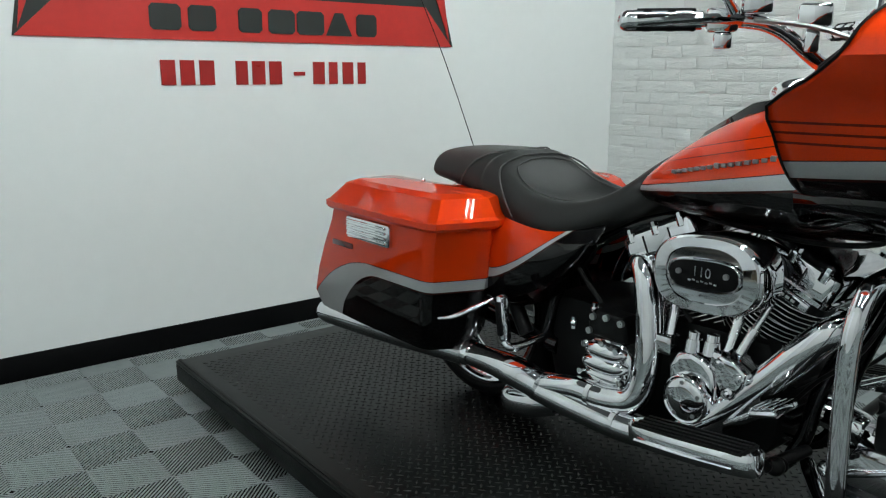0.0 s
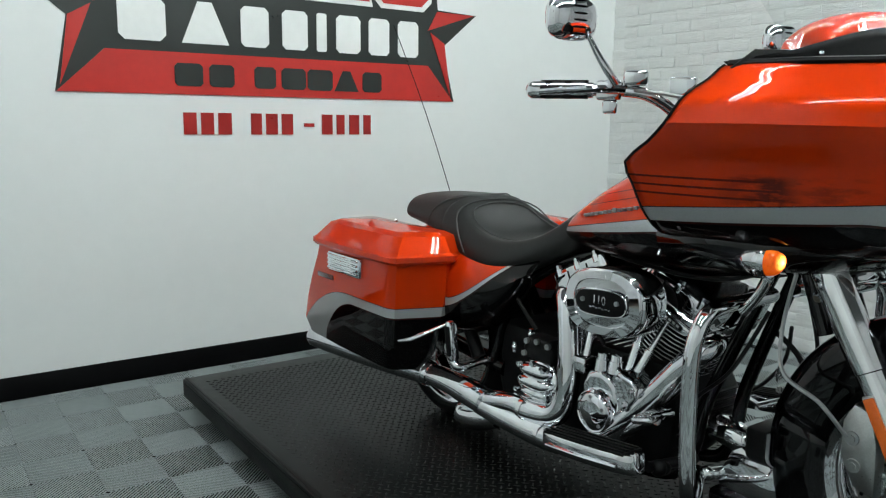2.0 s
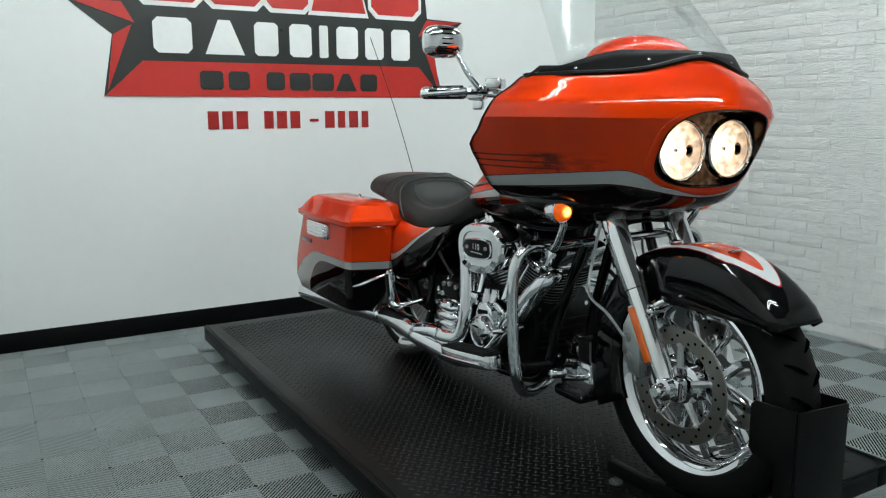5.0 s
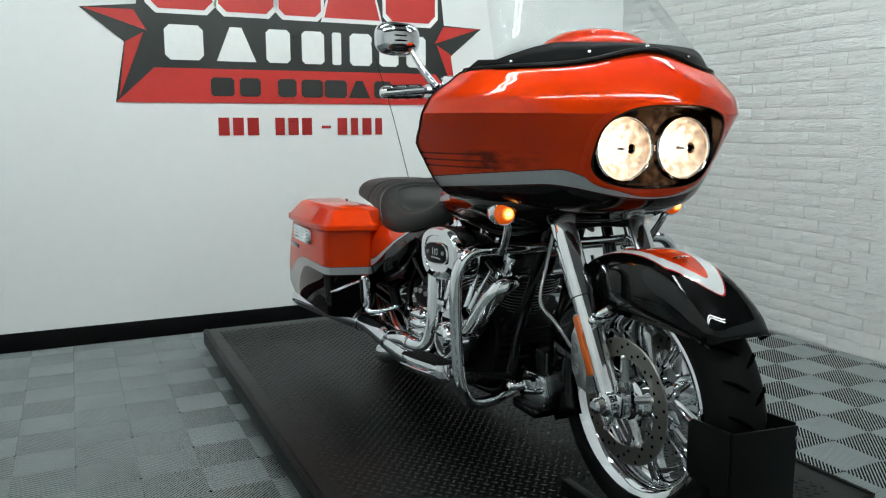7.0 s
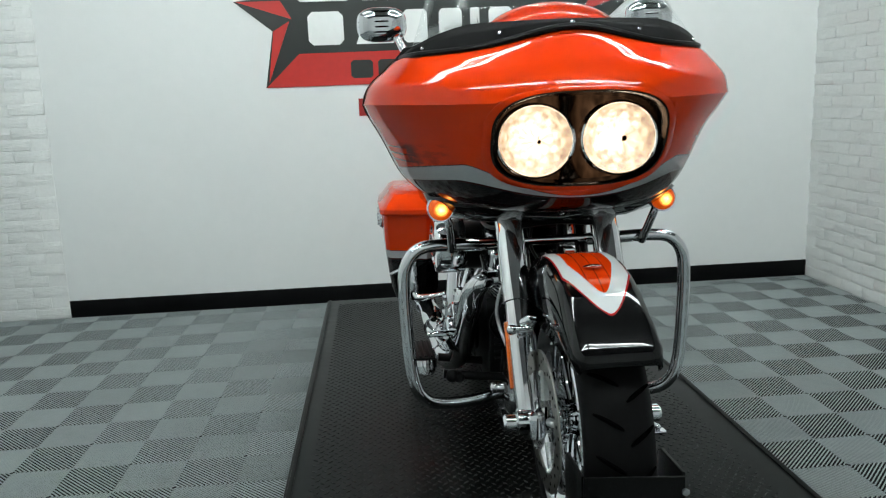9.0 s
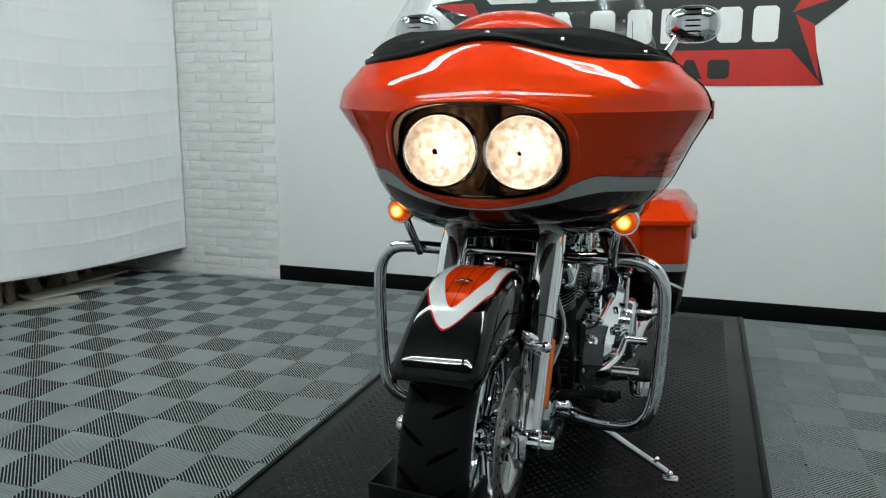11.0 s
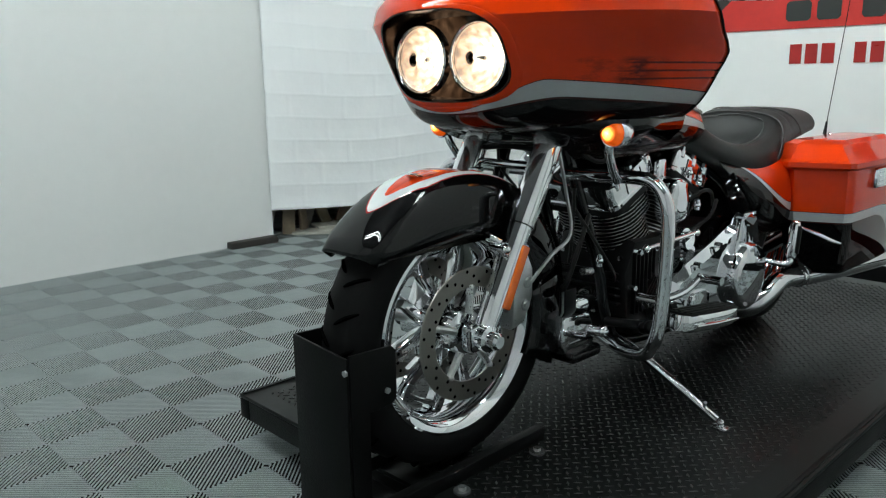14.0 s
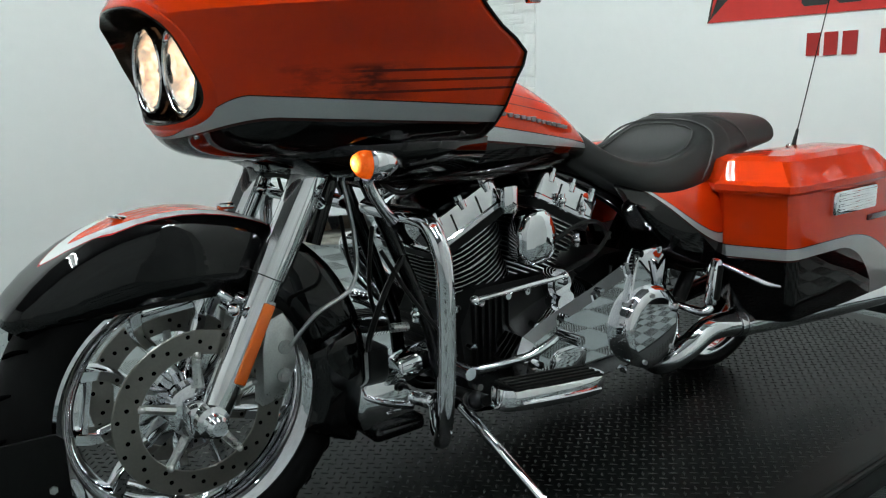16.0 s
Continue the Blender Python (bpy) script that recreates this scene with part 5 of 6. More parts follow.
bp("collector", tube(B(), [(-0.248, 0.90, 0.385), (-0.25, 0.98, 0.395), (-0.256, 1.08, 0.402), (-0.262, 1.17, 0.402)], [0.042, 0.044, 0.038, 0.035], 20, 5), "chrome", None, "chrome exhaust collector")
bp("crossover", tube(B(), [(-0.235, 0.86, 0.352), (-0.238, 0.96, 0.318), (-0.21, 1.045, 0.303), (-0.05, 1.06, 0.30), (0.12, 0.98, 0.305), (0.20, 0.95, 0.325), (0.235, 1.00, 0.365), (0.25, 1.07, 0.405), (0.262, 1.17, 0.404)], [0.034, 0.040, 0.037, 0.03, 0.03, 0.032, 0.033, 0.034, 0.035], 18, 6), "chrome", None, "chrome crossover pipe")
for y, z, x in ((0.745, 0.409, -0.228), (0.66, 0.366, -0.238)):
    bp("pipe_clamp", tube(B(), [(x, y - 0.007, z), (x, y + 0.007, z)], 0.037, 20, 2), "chrome", None, "pipe clamp")
# left: primary cover, derby cover, horn cover
pc = bp("primary_cover", loft(B(), [[(x, y, z) for y, z in o] for x, o in ((0.13, [(0.40, 0.46), (0.44, 0.38), (0.56, 0.345), (0.74, 0.345), (0.90, 0.36), (0.95, 0.44), (0.94, 0.56), (0.86, 0.64), (0.78, 0.64), (0.66, 0.595), (0.52, 0.555), (0.43, 0.52)]), (0.20, [(0.41, 0.46), (0.45, 0.385), (0.56, 0.352), (0.74, 0.352), (0.89, 0.366), (0.94, 0.44), (0.93, 0.555), (0.855, 0.632), (0.78, 0.63), (0.66, 0.588), (0.52, 0.548), (0.435, 0.515)]), (0.222, [(0.43, 0.46), (0.465, 0.40), (0.57, 0.37), (0.74, 0.368), (0.87, 0.38), (0.92, 0.45), (0.91, 0.545), (0.845, 0.612), (0.785, 0.61), (0.67, 0.57), (0.53, 0.53), (0.45, 0.50)]))], True), "chrome", None, "chrome primary cover", angle=30)
db = bp("derby_cover", lathe(B(), [(0.0005, 0.026), (0.08, 0.026), (0.097, 0.023), (0.103, 0.018), (0.107, 0.008), (0.107, -0.02)], at(0.235, 0.832, 0.462) @ ALONG_X, 56), "chrome", None, "round mirror-chrome derby cover")
for k in range(5):
    a = 2 * math.pi * k / 5 + 0.5
    bp("screw", rod(B(), (0.258, 0.832 + 0.09 * math.cos(a), 0.462 + 0.09 * math.sin(a)), (0.264, 0.832 + 0.09 * math.cos(a), 0.462 + 0.09 * math.sin(a)), 0.006, n=8), "steel", db)
bp("primary_collar", prism(B(), [(0.75, 0.52), (0.79, 0.64), (0.80, 0.665), (0.875, 0.665), (0.895, 0.63), (0.93, 0.55), (0.86, 0.57), (0.80, 0.56)], 0.20, 0.235, "x", 0.008), "chrome", pc)
for y, z in ((0.46, 0.45), (0.54, 0.545), (0.66, 0.585), (0.80, 0.655), (0.87, 0.655), (0.60, 0.36), (0.76, 0.36), (0.93, 0.50)):
    bp("cover_bolt", rod(B(), (0.215, y, z), (0.236, y, z), 0.009, n=8), "chrome", pc)
bp("inspection_cover", prism(B(), oval(0.56, 0.435, 0.055, 0.03, 28, 2.8), 0.222, 0.230, "x", 0.003), "chrome", pc)
hc = bp("horn_cover", loft(B(), [[(x, 0.515 + y * k, 0.728 + z * k) for y, z in [(u * (1.0 + 0.18 * (v < 0) * 0 - 0.12 * (v > 0.03)), v) for u, v in oval(0, 0, 0.058, 0.066, 32, 3.0)]] for k, x in ((0.9, 0.12), (1.0, 0.135), (1.0, 0.16), (0.93, 0.172), (0.8, 0.178), (0.4, 0.18))], True), "chrome", None, "chrome waterfall horn cover")
bp("horn_bracket", box(B(), (0.13, 0.43, 0.79), (0.15, 0.475, 0.855), 0.012), "chrome", hc)
bp("shift_rod", rod(ball(ball(B(), (0.20, 0.30, 0.628), 0.011, 8), (0.20, 0.57, 0.634), 0.011, 8), (0.20, 0.30, 0.628), (0.20, 0.57, 0.634), 0.006, n=10), "chrome", None, "chrome shift linkage rod")
bp("starter", rod(rod(B(), (0.02, 0.60, 0.60), (0.15, 0.60, 0.60), 0.036, n=20), (0.15, 0.60, 0.60), (0.165, 0.60, 0.60), 0.028, n=20), "chrome", None, "chrome starter motor")
bp("battery_cable", tube(B(), [(0.14, 0.62, 0.62), (0.17, 0.70, 0.66), (0.15, 0.78, 0.70)], 0.006, 6, 5), "cable", None, "black cable")
# frame, cooler, lower front
for s in (-1, 1):
    bp("frame_tube", tube(B(), [(s * 0.05, 0.09, 0.97), (s * 0.055, 0.14, 0.87), (s * 0.075, 0.26, 0.56), (s * 0.085, 0.29, 0.42), (s * 0.09, 0.36, 0.335), (s * 0.10, 0.60, 0.315), (s * 0.11, 1.0, 0.32)], 0.017, 12, 6), "gloss_black", None, "black frame tube")
    bp("frame_tube", tube(B(), [(s * 0.04, 0.16, 0.91), (s * 0.05, 0.5, 0.885), (s * 0.08, 0.8, 0.80), (s * 0.12, 0.95, 0.66), (s * 0.13, 1.02, 0.44)], 0.017, 12, 6), "gloss_black", None, "black frame tube")
    bp("swing_arm", tube(B(), [(s * 0.11, 0.97, 0.45), (s * 0.125, 1.15, 0.47), (s * 0.125, RY, RZ)], [0.03, 0.025, 0.03], 12, 4), "gloss_black", None, "black swing arm")
    bp("shock", tube(B(), [(s * 0.155, 1.06, 0.47), (s * 0.15, 1.20, 0.68)], 0.022, 12, 2), "satin_black", None, "black rear shock")
    bp("crash_bar", tube(B(), [(s * 0.045, 0.135, 0.835), (s * 0.16, 0.12, 0.838), (s * 0.28, 0.10, 0.845), (s * 0.335, 0.092, 0.838), (s * 0.366, 0.09, 0.805), (s * 0.377, 0.092, 0.75), (s * 0.375, 0.093, 0.62), (s * 0.366, 0.093, 0.50), (s * 0.345, 0.10, 0.435), (s * 0.30, 0.125, 0.40), (s * 0.20, 0.19, 0.375), (s * 0.07, 0.28, 0.365)], 0.0168, 18, 6), "chrome", None, "chrome engine guard")
    # floorboards
    m = at(s * 0.325, 0.40, 0.452, -7)
    bd = bp("floorboard", loft(B(), [[m @ Vector((x * q * 0.043, y * (0.152 - 0.01 * (1 - q)), z)) for x, y in [(math.copysign(abs(math.cos(t)) ** 0.55, math.cos(t)), math.copysign(abs(math.sin(t)) ** 0.75, math.sin(t))) for t in [2 * math.pi * k / 36 for k in range(36)]]] for q, z in ((0.86, -0.034), (0.97, -0.027), (1.0, -0.008), (0.97, 0.006), (0.90, 0.010))], True), "chrome", None, "chrome-edged rider floorboard")
    bp("tread_pad", box(B(), (-0.035, -0.130, 0.008), (0.035, 0.130, 0.014), 0.006, m=m), "rubber", bd, "black rubber pad")
    b = B()
    for k in range(4):
        box(b, (-0.029 + 0.0165 * k, -0.125, 0.013), (-0.021 + 0.0165 * k, 0.125, 0.018), 0.001, 1, m=m)
    bp("tread_rib", b, "rubber", bd)
    bp("board_strip", tube(B(), [m @ Vector((s * 0.041, -0.115, -0.016)), m @ Vector((s * 0.046, 0, -0.016)), m @ Vector((s * 0.041, 0.115, -0.016))], 0.004, 8, 4), "chrome", bd)
    bp("board_bracket", ball(ball(rod(B(), (s * 0.10, 0.27, 0.41), (s * 0.27, 0.27, 0.43), 0.013, n=12), (s * 0.245, 0.262, 0.425), 0.02, 8), (s * 0.225, 0.262, 0.42), 0.017, 8), "fin", bd, "black bracket")
    bp("board_bracket", rod(B(), (s * 0.10, 0.47, 0.39), (s * 0.27, 0.47, 0.415), 0.013, n=12), "fin", bd, "black bracket")
bp("brake_pedal", tube(B(), [(-0.20, 0.42, 0.44), (-0.23, 0.36, 0.48), (-0.25, 0.30, 0.525), (-0.262, 0.262, 0.545)], [0.012, 0.011, 0.011, 0.012], 10, 5), "chrome", None, "chrome brake pedal arm")
b = box(B(), (-0.045, -0.03, -0.008), (0.045, 0.03, 0.008), 0.008, m=at(-0.27, 0.265, 0.553, -18))
for k in range(4):
    box(b, (-0.04, -0.024 + 0.014 * k, 0.008), (0.04, -0.018 + 0.014 * k, 0.012), 0.001, 1, m=at(-0.27, 0.265, 0.553, -18))
bp("pedal_pad", b, "chrome", None, "ribbed chrome brake pedal pad")
bp("shift_lever", tube(B(), [(0.20, 0.30, 0.47), (0.235, 0.24, 0.50), (0.25, 0.19, 0.525)], [0.011, 0.010, 0.009], 10, 5), "chrome", None, "chrome shift lever")
bp("shift_lever", tube(B(), [(0.20, 0.30, 0.47), (0.24, 0.42, 0.485), (0.255, 0.50, 0.52)], [0.011, 0.010, 0.010], 10, 5), "chrome", None, "chrome heel shift lever")
for y, z in ((0.19, 0.525), (0.50, 0.52)):
    bp("shift_peg", rod(B(), (0.25, y, z), (0.32, y, z), 0.013, n=14), "chrome", None, "chrome shift peg")
cool = bp("oil_cooler", box(B(), (-0.085, 0.10, 0.455), (0.085, 0.15, 0.53), 0.006), "satin_black", None, "black finned oil cooler")
for k in range(18):
    bp("cooler_fin", box(B(), (-0.08 + 0.0092 * k, 0.092, 0.46), (-0.077 + 0.0092 * k, 0.104, 0.525)), "steel", cool)
bp("regulator_cover", prism(B(), [(0.045, 0.40), (0.065, 0.365), (0.19, 0.36), (0.20, 0.40), (0.17, 0.465), (0.06, 0.47)], -0.115, 0.115, "x", 0.012), "chrome", None, "chrome regulator cover")
bp("front_crossmember", box(B(), (-0.13, 0.08, 0.335), (0.13, 0.21, 0.37), 0.012, m=at(0, 0, 0)), "gloss_black", None, "black lower crossmember")
for s in (-1, 1):
    bp("guard_clamp", rod(ball(B(), (s * 0.125, 0.215, 0.40), 0.018, 8), (s * 0.07, 0.19, 0.40), (s * 0.125, 0.215, 0.40), 0.016, n=12), "chrome", None, "chrome guard clamp")
bp("red_cover", box(B(), (-0.06, 0.06, 0.40), (0.06, 0.075, 0.435), 0.004), "red_lens", None, "small red plate")
ks = bp("kickstand", tube(B(), [(0.11, 0.33, 0.345), (0.19, 0.325, 0.315), (0.30, 0.34, 0.245), (0.40, 0.355, 0.18)], [0.016, 0.0125, 0.011, 0.011], 12, 5), "chrome", None, "extended chrome kickstand")
bp("kickstand_foot", ball(box(B(), (0.39, 0.34, PZ), (0.435, 0.372, PZ + 0.009), 0.004), (0.41, 0.357, 0.174), 0.011, 8), "chrome", ks, "kickstand foot")
bp("kickstand_spur", tube(B(), [(0.365, 0.35, 0.205), (0.375, 0.335, 0.228)], 0.005, 8, 2), "chrome", ks)
# cables and hoses
for pts, r in (([(-0.03, 0.12, 0.95), (-0.10, 0.16, 0.88), (-0.13, 0.30, 0.86), (-0.12, 0.55, 0.875)], 0.006), ([(0.03, 0.12, 0.95), (0.12, 0.16, 0.87), (0.13, 0.26, 0.88), (0.12, 0.5, 0.88)], 0.006), ([(0.07, 0.13, 0.60), (0.10, 0.10, 0.68), (0.09, 0.12, 0.80)], 0.005), ([(-0.15, 0.80, 0.62), (-0.17, 0.86, 0.70), (-0.15, 0.92, 0.76)], 0.006), ([(-0.05, -0.02, 0.93), (-0.06, 0.0, 0.86), (-0.03, 0.03, 0.80)], 0.004), ([(-0.12, 0.62, 0.78), (-0.14, 0.60, 0.70), (-0.13, 0.55, 0.63)], 0.006)):
    bp("cable", tube(B(), pts, r, 8, 6), "cable", None, "black cable")
for pts, r, mt, lab in (([(0.05, 0.12, 0.50), (0.09, 0.10, 0.56), (0.10, 0.14, 0.66), (0.08, 0.20, 0.72)], 0.007, "cable", "black oil hose"), ([(0.10, 0.30, 0.52), (0.13, 0.25, 0.56), (0.12, 0.19, 0.64), (0.07, 0.15, 0.74)], 0.005, "cable", "black oil line"), ([(-0.10, 0.30, 0.52), (-0.13, 0.25, 0.58), (-0.11, 0.18, 0.66), (-0.06, 0.13, 0.80)], 0.005, "cable", "black oil line"), ([(0.13, 0.60, 0.70), (0.16, 0.66, 0.74), (0.15, 0.74, 0.73), (0.13, 0.80, 0.68)], 0.006, "cable", "black breather hose")):
    bp("hose", tube(B(), pts, r, 8, 6), mt, None, lab)
for x, y, z in ((0.14, 0.62, 0.80), (0.13, 0.70, 0.77), (0.15, 0.66, 0.70), (-0.15, 0.82, 0.60), (-0.16, 0.88, 0.55), (0.12, 0.20, 0.60)):
    bp("hose_clip", rod(ball(B(), (x, y, z), 0.011, 8), (x, y, z - 0.016), (x, y, z + 0.016), 0.008, n=10), "chrome", None, "chrome fitting")
bp("plug", rod(B(), (0.10, 0.15, 0.575), (0.10, 0.19, 0.570), 0.010, n=12), "alu", None, "pale wiring plug")
bp("headlight_bracket", tube(B(), [(-0.14, -0.02, 0.90), (0, -0.03, 0.915), (0.14, -0.02, 0.90)], 0.008, 8, 4), "satin_black")



# ---- wheel chock ----
chock = thing("wheel_chock", (BX, -0.6, PZ), "black welded steel wheel chock holding the front tyre", "wheel chock")
Z1 = 0.545
part("front_plate", prism(B(), [(-0.112, PZ - 0.04), (0.075, PZ - 0.04), (0.075, Z1 - 0.012), (-0.112, Z1)], -0.632, -0.626, "y", 0.001), M["steel_black"], chock)
for x, top in ((-0.112, Z1), (0.075, Z1 - 0.006)):
    part("side_plate", prism(B(), [(-0.625, PZ - 0.04), (-0.578, PZ - 0.04), (-0.578, 0.405), (-0.515, 0.405), (-0.503, 0.418), (-0.503, top - 0.016), (-0.515, top - 0.004), (-0.625, top)], x - 0.003, x + 0.003, "x", 0.001), M["steel_black"], chock)
for x in (0.035,):
    part("bolt", rod(B(), (x + 0.04, -0.633, 0.505), (x + 0.04, -0.638, 0.505), 0.007, n=6), M["steel"], chock)
part("bolt", rod(B(), (0.078, -0.53, 0.44), (0.083, -0.53, 0.44), 0.007, n=6), M["steel"], chock)
for x in (-0.105, 0.085):
    part("base_rail", box(B(), (x - 0.014, -0.62, PZ), (x + 0.014, -0.02, PZ + 0.035), 0.003), M["steel_black"], chock)
for x, y in ((0.13, -0.09), (0.13, -0.36), (-0.15, -0.09)):
    part("floor_bolt", rod(rod(B(), (x, y, PZ), (x, y, PZ + 0.006), 0.02, n=16), (x, y, PZ + 0.006), (x, y, PZ + 0.014), 0.010, n=6), M["steel"], chock)
part("tongue", box(B(), (-0.10, -0.64, PZ - 0.045), (0.07, -0.44, PZ - 0.02), 0.003), M["steel_black"], chock)

# ---- curtain over the opening ----
n = NT("white_paper_sheet")
f = n.noise(2.2, 4)
n.set(n.mix(n.ramp(f, 0.3, 0.7, 0, 1), (0.88, 0.90, 0.92), (0.92, 0.94, 0.95)), 0.55, Transmission_Weight=0.0)
n.bump(n.noise(9, 5), 0.3, 0.012)
M["sheet"] = n.mat
bm = B()
rows_c, rnd = [], random.Random(3)
NU, NV = 110, 360
for j in range(NV + 1):
    v = j / NV
    row = []
    for i in range(NU + 1):
        u = i / NU
        sag = 0.035 * math.sin(u * math.pi) - 0.005 * math.sin(u * 9.0) * (1 - v)
        z = (0.215 - 0.03 * u - 0.02 * math.sin(u * 3.1)) + (2.95 - 0.2) * v
        fold = abs(((z + sag) / 0.155) % 1.0 - 0.5)
        x = -3.352 + 0.24 * u + 0.0028 * math.exp(-(fold / 0.04) ** 2) + 0.0022 * math.exp(-(abs((1.55 * u / 0.42 + 0.5 * (math.floor((z + sag) / 0.155 + 0.5) % 2) + 0.1 * math.sin(math.floor((z + sag) / 0.155 + 0.5) * 2.3)) % 1.0 - 0.5) / 0.022) ** 2) - 0.0015 * math.cos(((z + sag) / 0.155) * 2 * math.pi) + 0.010 * u * math.sin(u * 7 + v * 2)
        row.append(bm.verts.new((x, 1.32 + 1.53 * u, z)))
    rows_c.append(row)
for a, b in zip(rows_c, rows_c[1:]):
    for i in range(NU):
        bm.faces.new((a[i], a[i + 1], b[i + 1], b[i]))
solo("hanging_sheet", bm, M["sheet"], "white creased paper sheet hung over a wall opening", "curtain", mods=(("SOLIDIFY", dict(thickness=0.002)),))

# ---- boards and rubble behind it ----
M["old_wood"] = simple("weathered_board", (0.20, 0.16, 0.11), 0.75, 0, 0, 0.4, 25, 0.5)
M["plaster"] = simple("pale_broken_board", (0.42, 0.41, 0.36), 0.8, 0, 0, 0.25, 25, 0.5)
rnd = random.Random(7)
for k in range(9):
    y = 1.42 + 0.13 * k + rnd.uniform(-0.03, 0.03)
    bm = box(B(), (-0.012, -0.045, 0), (0.012, 0.045, rnd.uniform(0.5, 0.9)), 0.003, m=pose(-3.46 - rnd.uniform(0, 0.25), y, 0.002, rnd.uniform(-28, 28), -rnd.uniform(8, 20), rnd.uniform(-30, 30)))
    solo("board", bm, M["old_wood"] if k % 3 else M["plaster"], "weathered board leaning behind the hanging sheet", "board", "boards")
for k in range(4):
    bm = box(B(), (-0.09, -0.22, 0), (0.09, 0.22, 0.018), 0.003, m=pose(-3.36 - 0.06 * k, 1.75 + 0.22 * k, 0.002 + 0.019 * (k % 2), 0, 0, rnd.uniform(-50, 20)))
    solo("panel_scrap", bm, M["plaster"], "pale broken panel piece lying on the floor", "panel", "panel scraps")
M["block"] = simple("dark_stained_block", (0.03, 0.028, 0.025), 0.6, 0, 0, 0.4, 40, 0.3)
solo("floor_block", box(B(), (-3.36, 0.97, 0.0), (-3.29, 1.325, 0.045), 0.006), M["block"], "dark wooden block against the wall base", "block")



# ---- bricks of the painted walls ----
def brick_mesh(L, H, D, seed):
    rnd = random.Random(seed)
    bm = box(B(), (-L / 2, -D, -H / 2), (L / 2, 0, H / 2))
    for v in bm.verts:
        if v.co.y < -D / 2:
            v.co += Vector((rnd.uniform(-0.0012, 0.0012), rnd.uniform(-0.001, 0.001), rnd.uniform(-0.0012, 0.0012)))
    bmesh.ops.bevel(bm, geom=[e for e in bm.edges if all(v.co.y < -D / 2 for v in e.verts)], offset=0.0011, segments=2, affect="EDGES", profile=0.5)
    return mesh_of(bm, "brick", M["brick"], True, 50)


COURSE, BL, MORTAR = 0.0677, 0.2032, 0.0038
bricks = [brick_mesh(BL - 0.0024, COURSE - MORTAR, 0.0056, k) for k in range(6)]
rnd = random.Random(11)


def lay(wall, origin, along, out_turn, length, height, single):
    """Bricks from origin along a wall; those for which single(u, z) holds are parts, the rest one joined mesh."""
    vs, fs, made = [], [], 0
    for r in range(int(height / COURSE)):
        off = -(r % 2) * BL / 2
        for c in range(int(length / BL) + 2):
            u, z = off + (c + 0.5) * BL, (r + 0.5) * COURSE
            if u < BL * 0.3 or u > length - BL * 0.3:
                continue
            m = Matrix.Translation(Vector(origin) + Vector(along) * u + Vector((0, 0, z))) @ Matrix.Rotation(out_turn, 4, "Z") @ Matrix.Translation((0, rnd.uniform(-0.0012, 0.0), 0)) @ Matrix.Rotation(rnd.uniform(-0.003, 0.003), 4, "Y")
            me = bricks[rnd.randrange(6)]
            if single(u, z) and made < 300:
                ob = new("brick", me)
                ob.parent, ob.matrix_basis = wall, m
                made += 1
            else:
                k = len(vs)
                vs += [m @ v.co for v in me.vertices]
                fs += [[k + i for i in f.vertices] for f in me.polygons]
    me = bpy.data.meshes.new("brickwork")
    me.from_pydata(vs, [], fs)
    me.materials.append(M["brick"])
    ob = new("brickwork", me)
    ob.parent = wall
    tagged(ob, kind="stuff")


obj = bpy.data.objects
lay(obj["wall_right"], (XR + 0.0035, YW, 0.0), (0, -1, 0), radians(-90), 2.3, 3.25, lambda u, z: u < 1.9 and z < 2.2)
lay(obj["wall_brick_return"], (-2.345, YW - 0.0045, 0.0), (-1, 0, 0), 0.0, 1.4, 3.25, lambda u, z: u < 1.1 and z < 2.6)

# ---- ribbed floor tiles ----
S, PITCH = 0.2, 0.0109


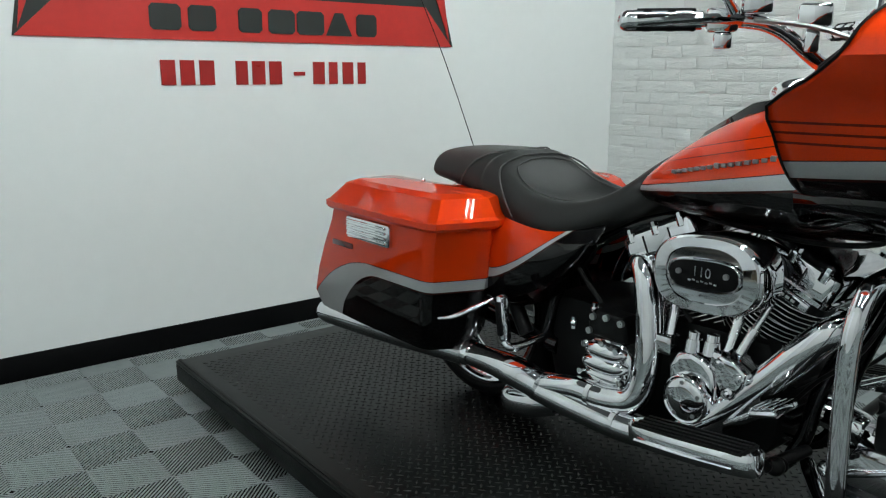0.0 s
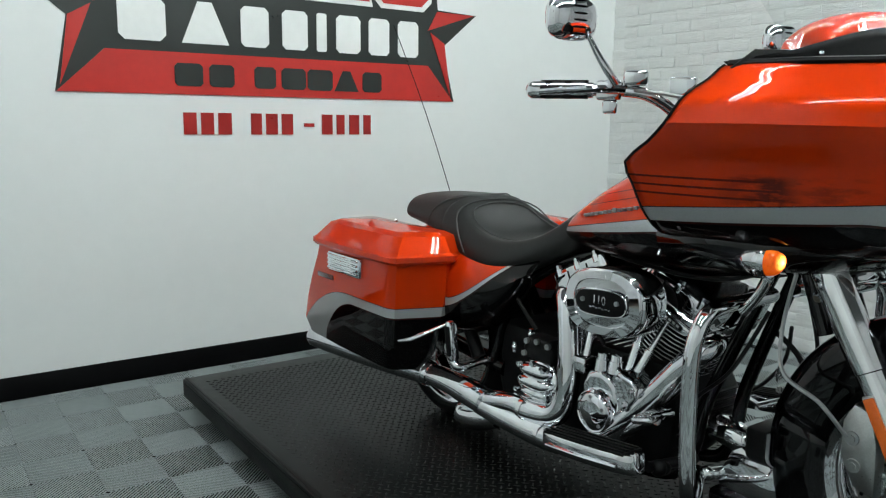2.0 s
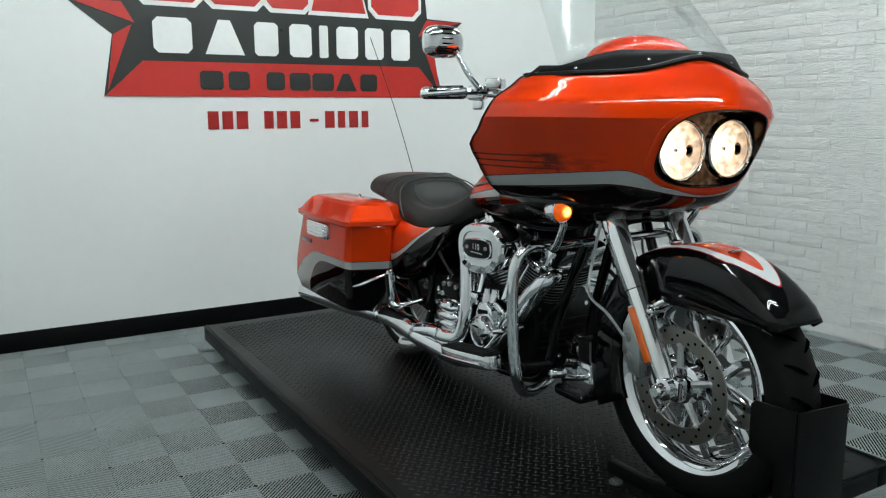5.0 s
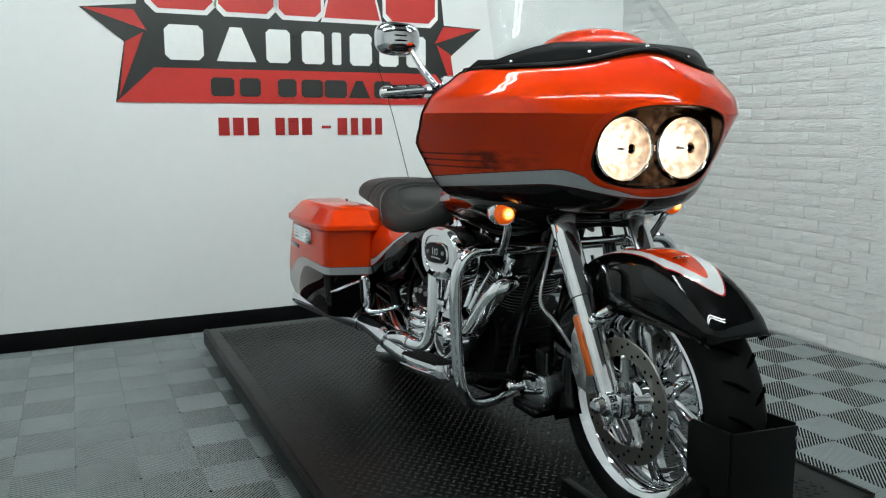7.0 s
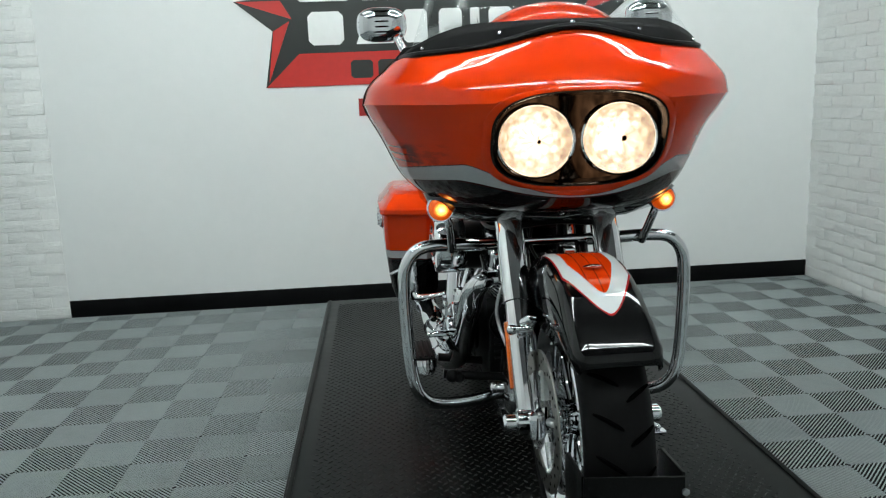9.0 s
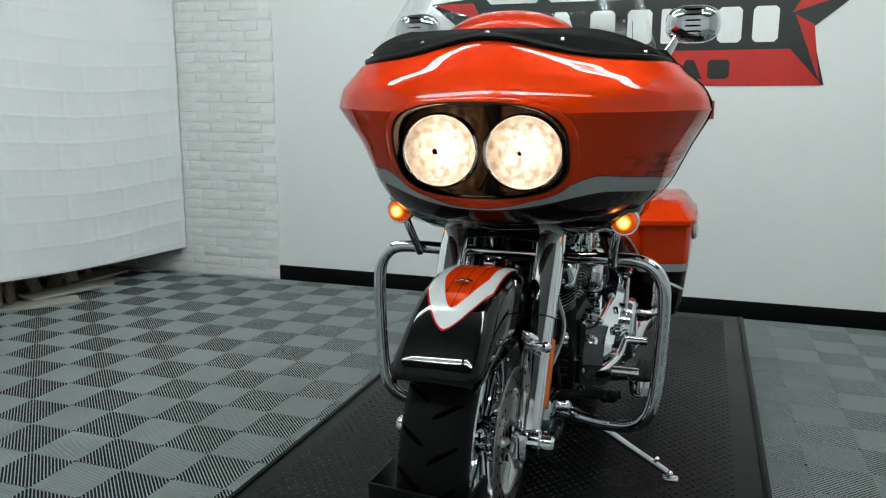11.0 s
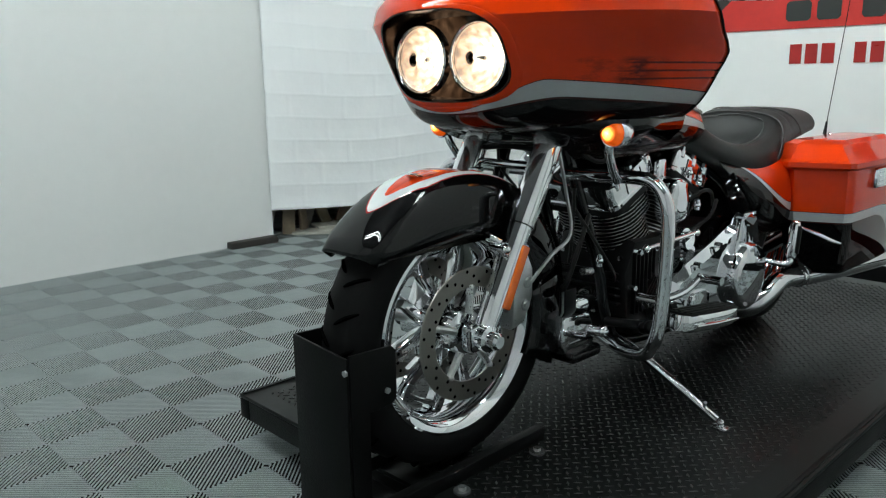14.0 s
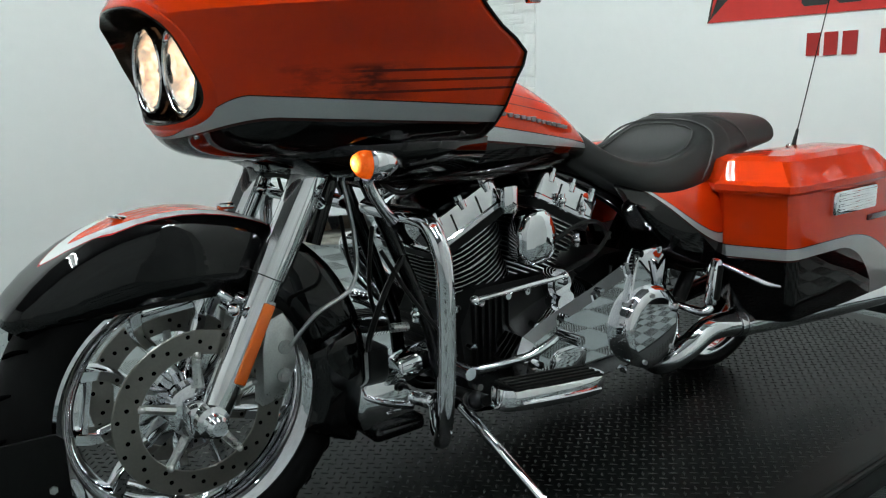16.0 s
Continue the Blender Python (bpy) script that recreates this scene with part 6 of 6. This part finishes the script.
def tile_geometry():
    """One tile of four squares whose ribs run in turn along one diagonal and the other."""
    vs, fs = [], []
    for qx in (-1, 0):
        for qy in (-1, 0):
            d = 1 if (qx == qy) else -1
            half = S / 2 - 0.0004
            cx, cy = (qx + 0.5) * S, (qy + 0.5) * S
            k = -int(S / PITCH)
            t = -S + PITCH * 0.5
            while t < S:
                for side in (0,):
                    pts = []
                    for e in (t - 0.0016, t + 0.0016):
                        # the line v = d * (u) + e * sqrt(2) inside the square
                        o = e * math.sqrt(2)
                        ends = []
                        lo_u, hi_u = -half, half
                        if d > 0:
                            lo_u, hi_u = max(lo_u, -half - o), min(hi_u, half - o)
                        else:
                            lo_u, hi_u = max(lo_u, o - half), min(hi_u, o + half)
                        if hi_u - lo_u < 0.002:
                            pts = []
                            break
                        ends = [(lo_u, d * lo_u + o), (hi_u, d * hi_u + o)]
                        pts.append(ends)
                    if len(pts) == 2:
                        i = len(vs)
                        for ends in pts:
                            for u, v in ends:
                                vs.append((cx + u, cy + v, 0.0))
                        for ends in pts:
                            for u, v in ends:
                                vs.append((cx + u, cy + v, -0.0034))
                        fs += [(i, i + 1, i + 3, i + 2), (i, i + 4, i + 5, i + 1), (i + 2, i + 3, i + 7, i + 6)]
                t += PITCH
    return vs, fs


tv, tf = tile_geometry()
tile_me = bpy.data.meshes.new("floor_tile")
tile_me.from_pydata(tv, [], tf)
tile_me.materials.append(M["tile"])
X0, Y0 = -1.77, 0.745
rest_v, rest_f, made = [], [], 0
for i in range(-8, 19):
    for j in range(-14, 6):
        cx, cy = X0 + 2 * S * i, Y0 + 2 * S * j + S
        if (cx > XR + 0.2 and cy > 0.6) or cx > XF + 0.2 or cy > YW + 0.2 or cy < YB - 0.2 or (cx < XL - 0.2 and cy < 1.2):
            continue
        if cy > -2.5 and -3.6 < cx < XR + 0.3 and made < 300:
            ob = new("floor_tile", tile_me)
            ob.parent, ob.location = floor, (cx, cy, 0)
            made += 1
        else:
            k = len(rest_v)
            rest_v += [(x + cx, y + cy, z) for x, y, z in tv]
            rest_f += [[k + a for a in f] for f in tf]
me = bpy.data.meshes.new("floor_tiles")
me.from_pydata(rest_v, [], rest_f)
me.materials.append(M["tile"])
ob = new("floor_tiles", me)
ob.parent = floor
tagged(ob, kind="stuff")
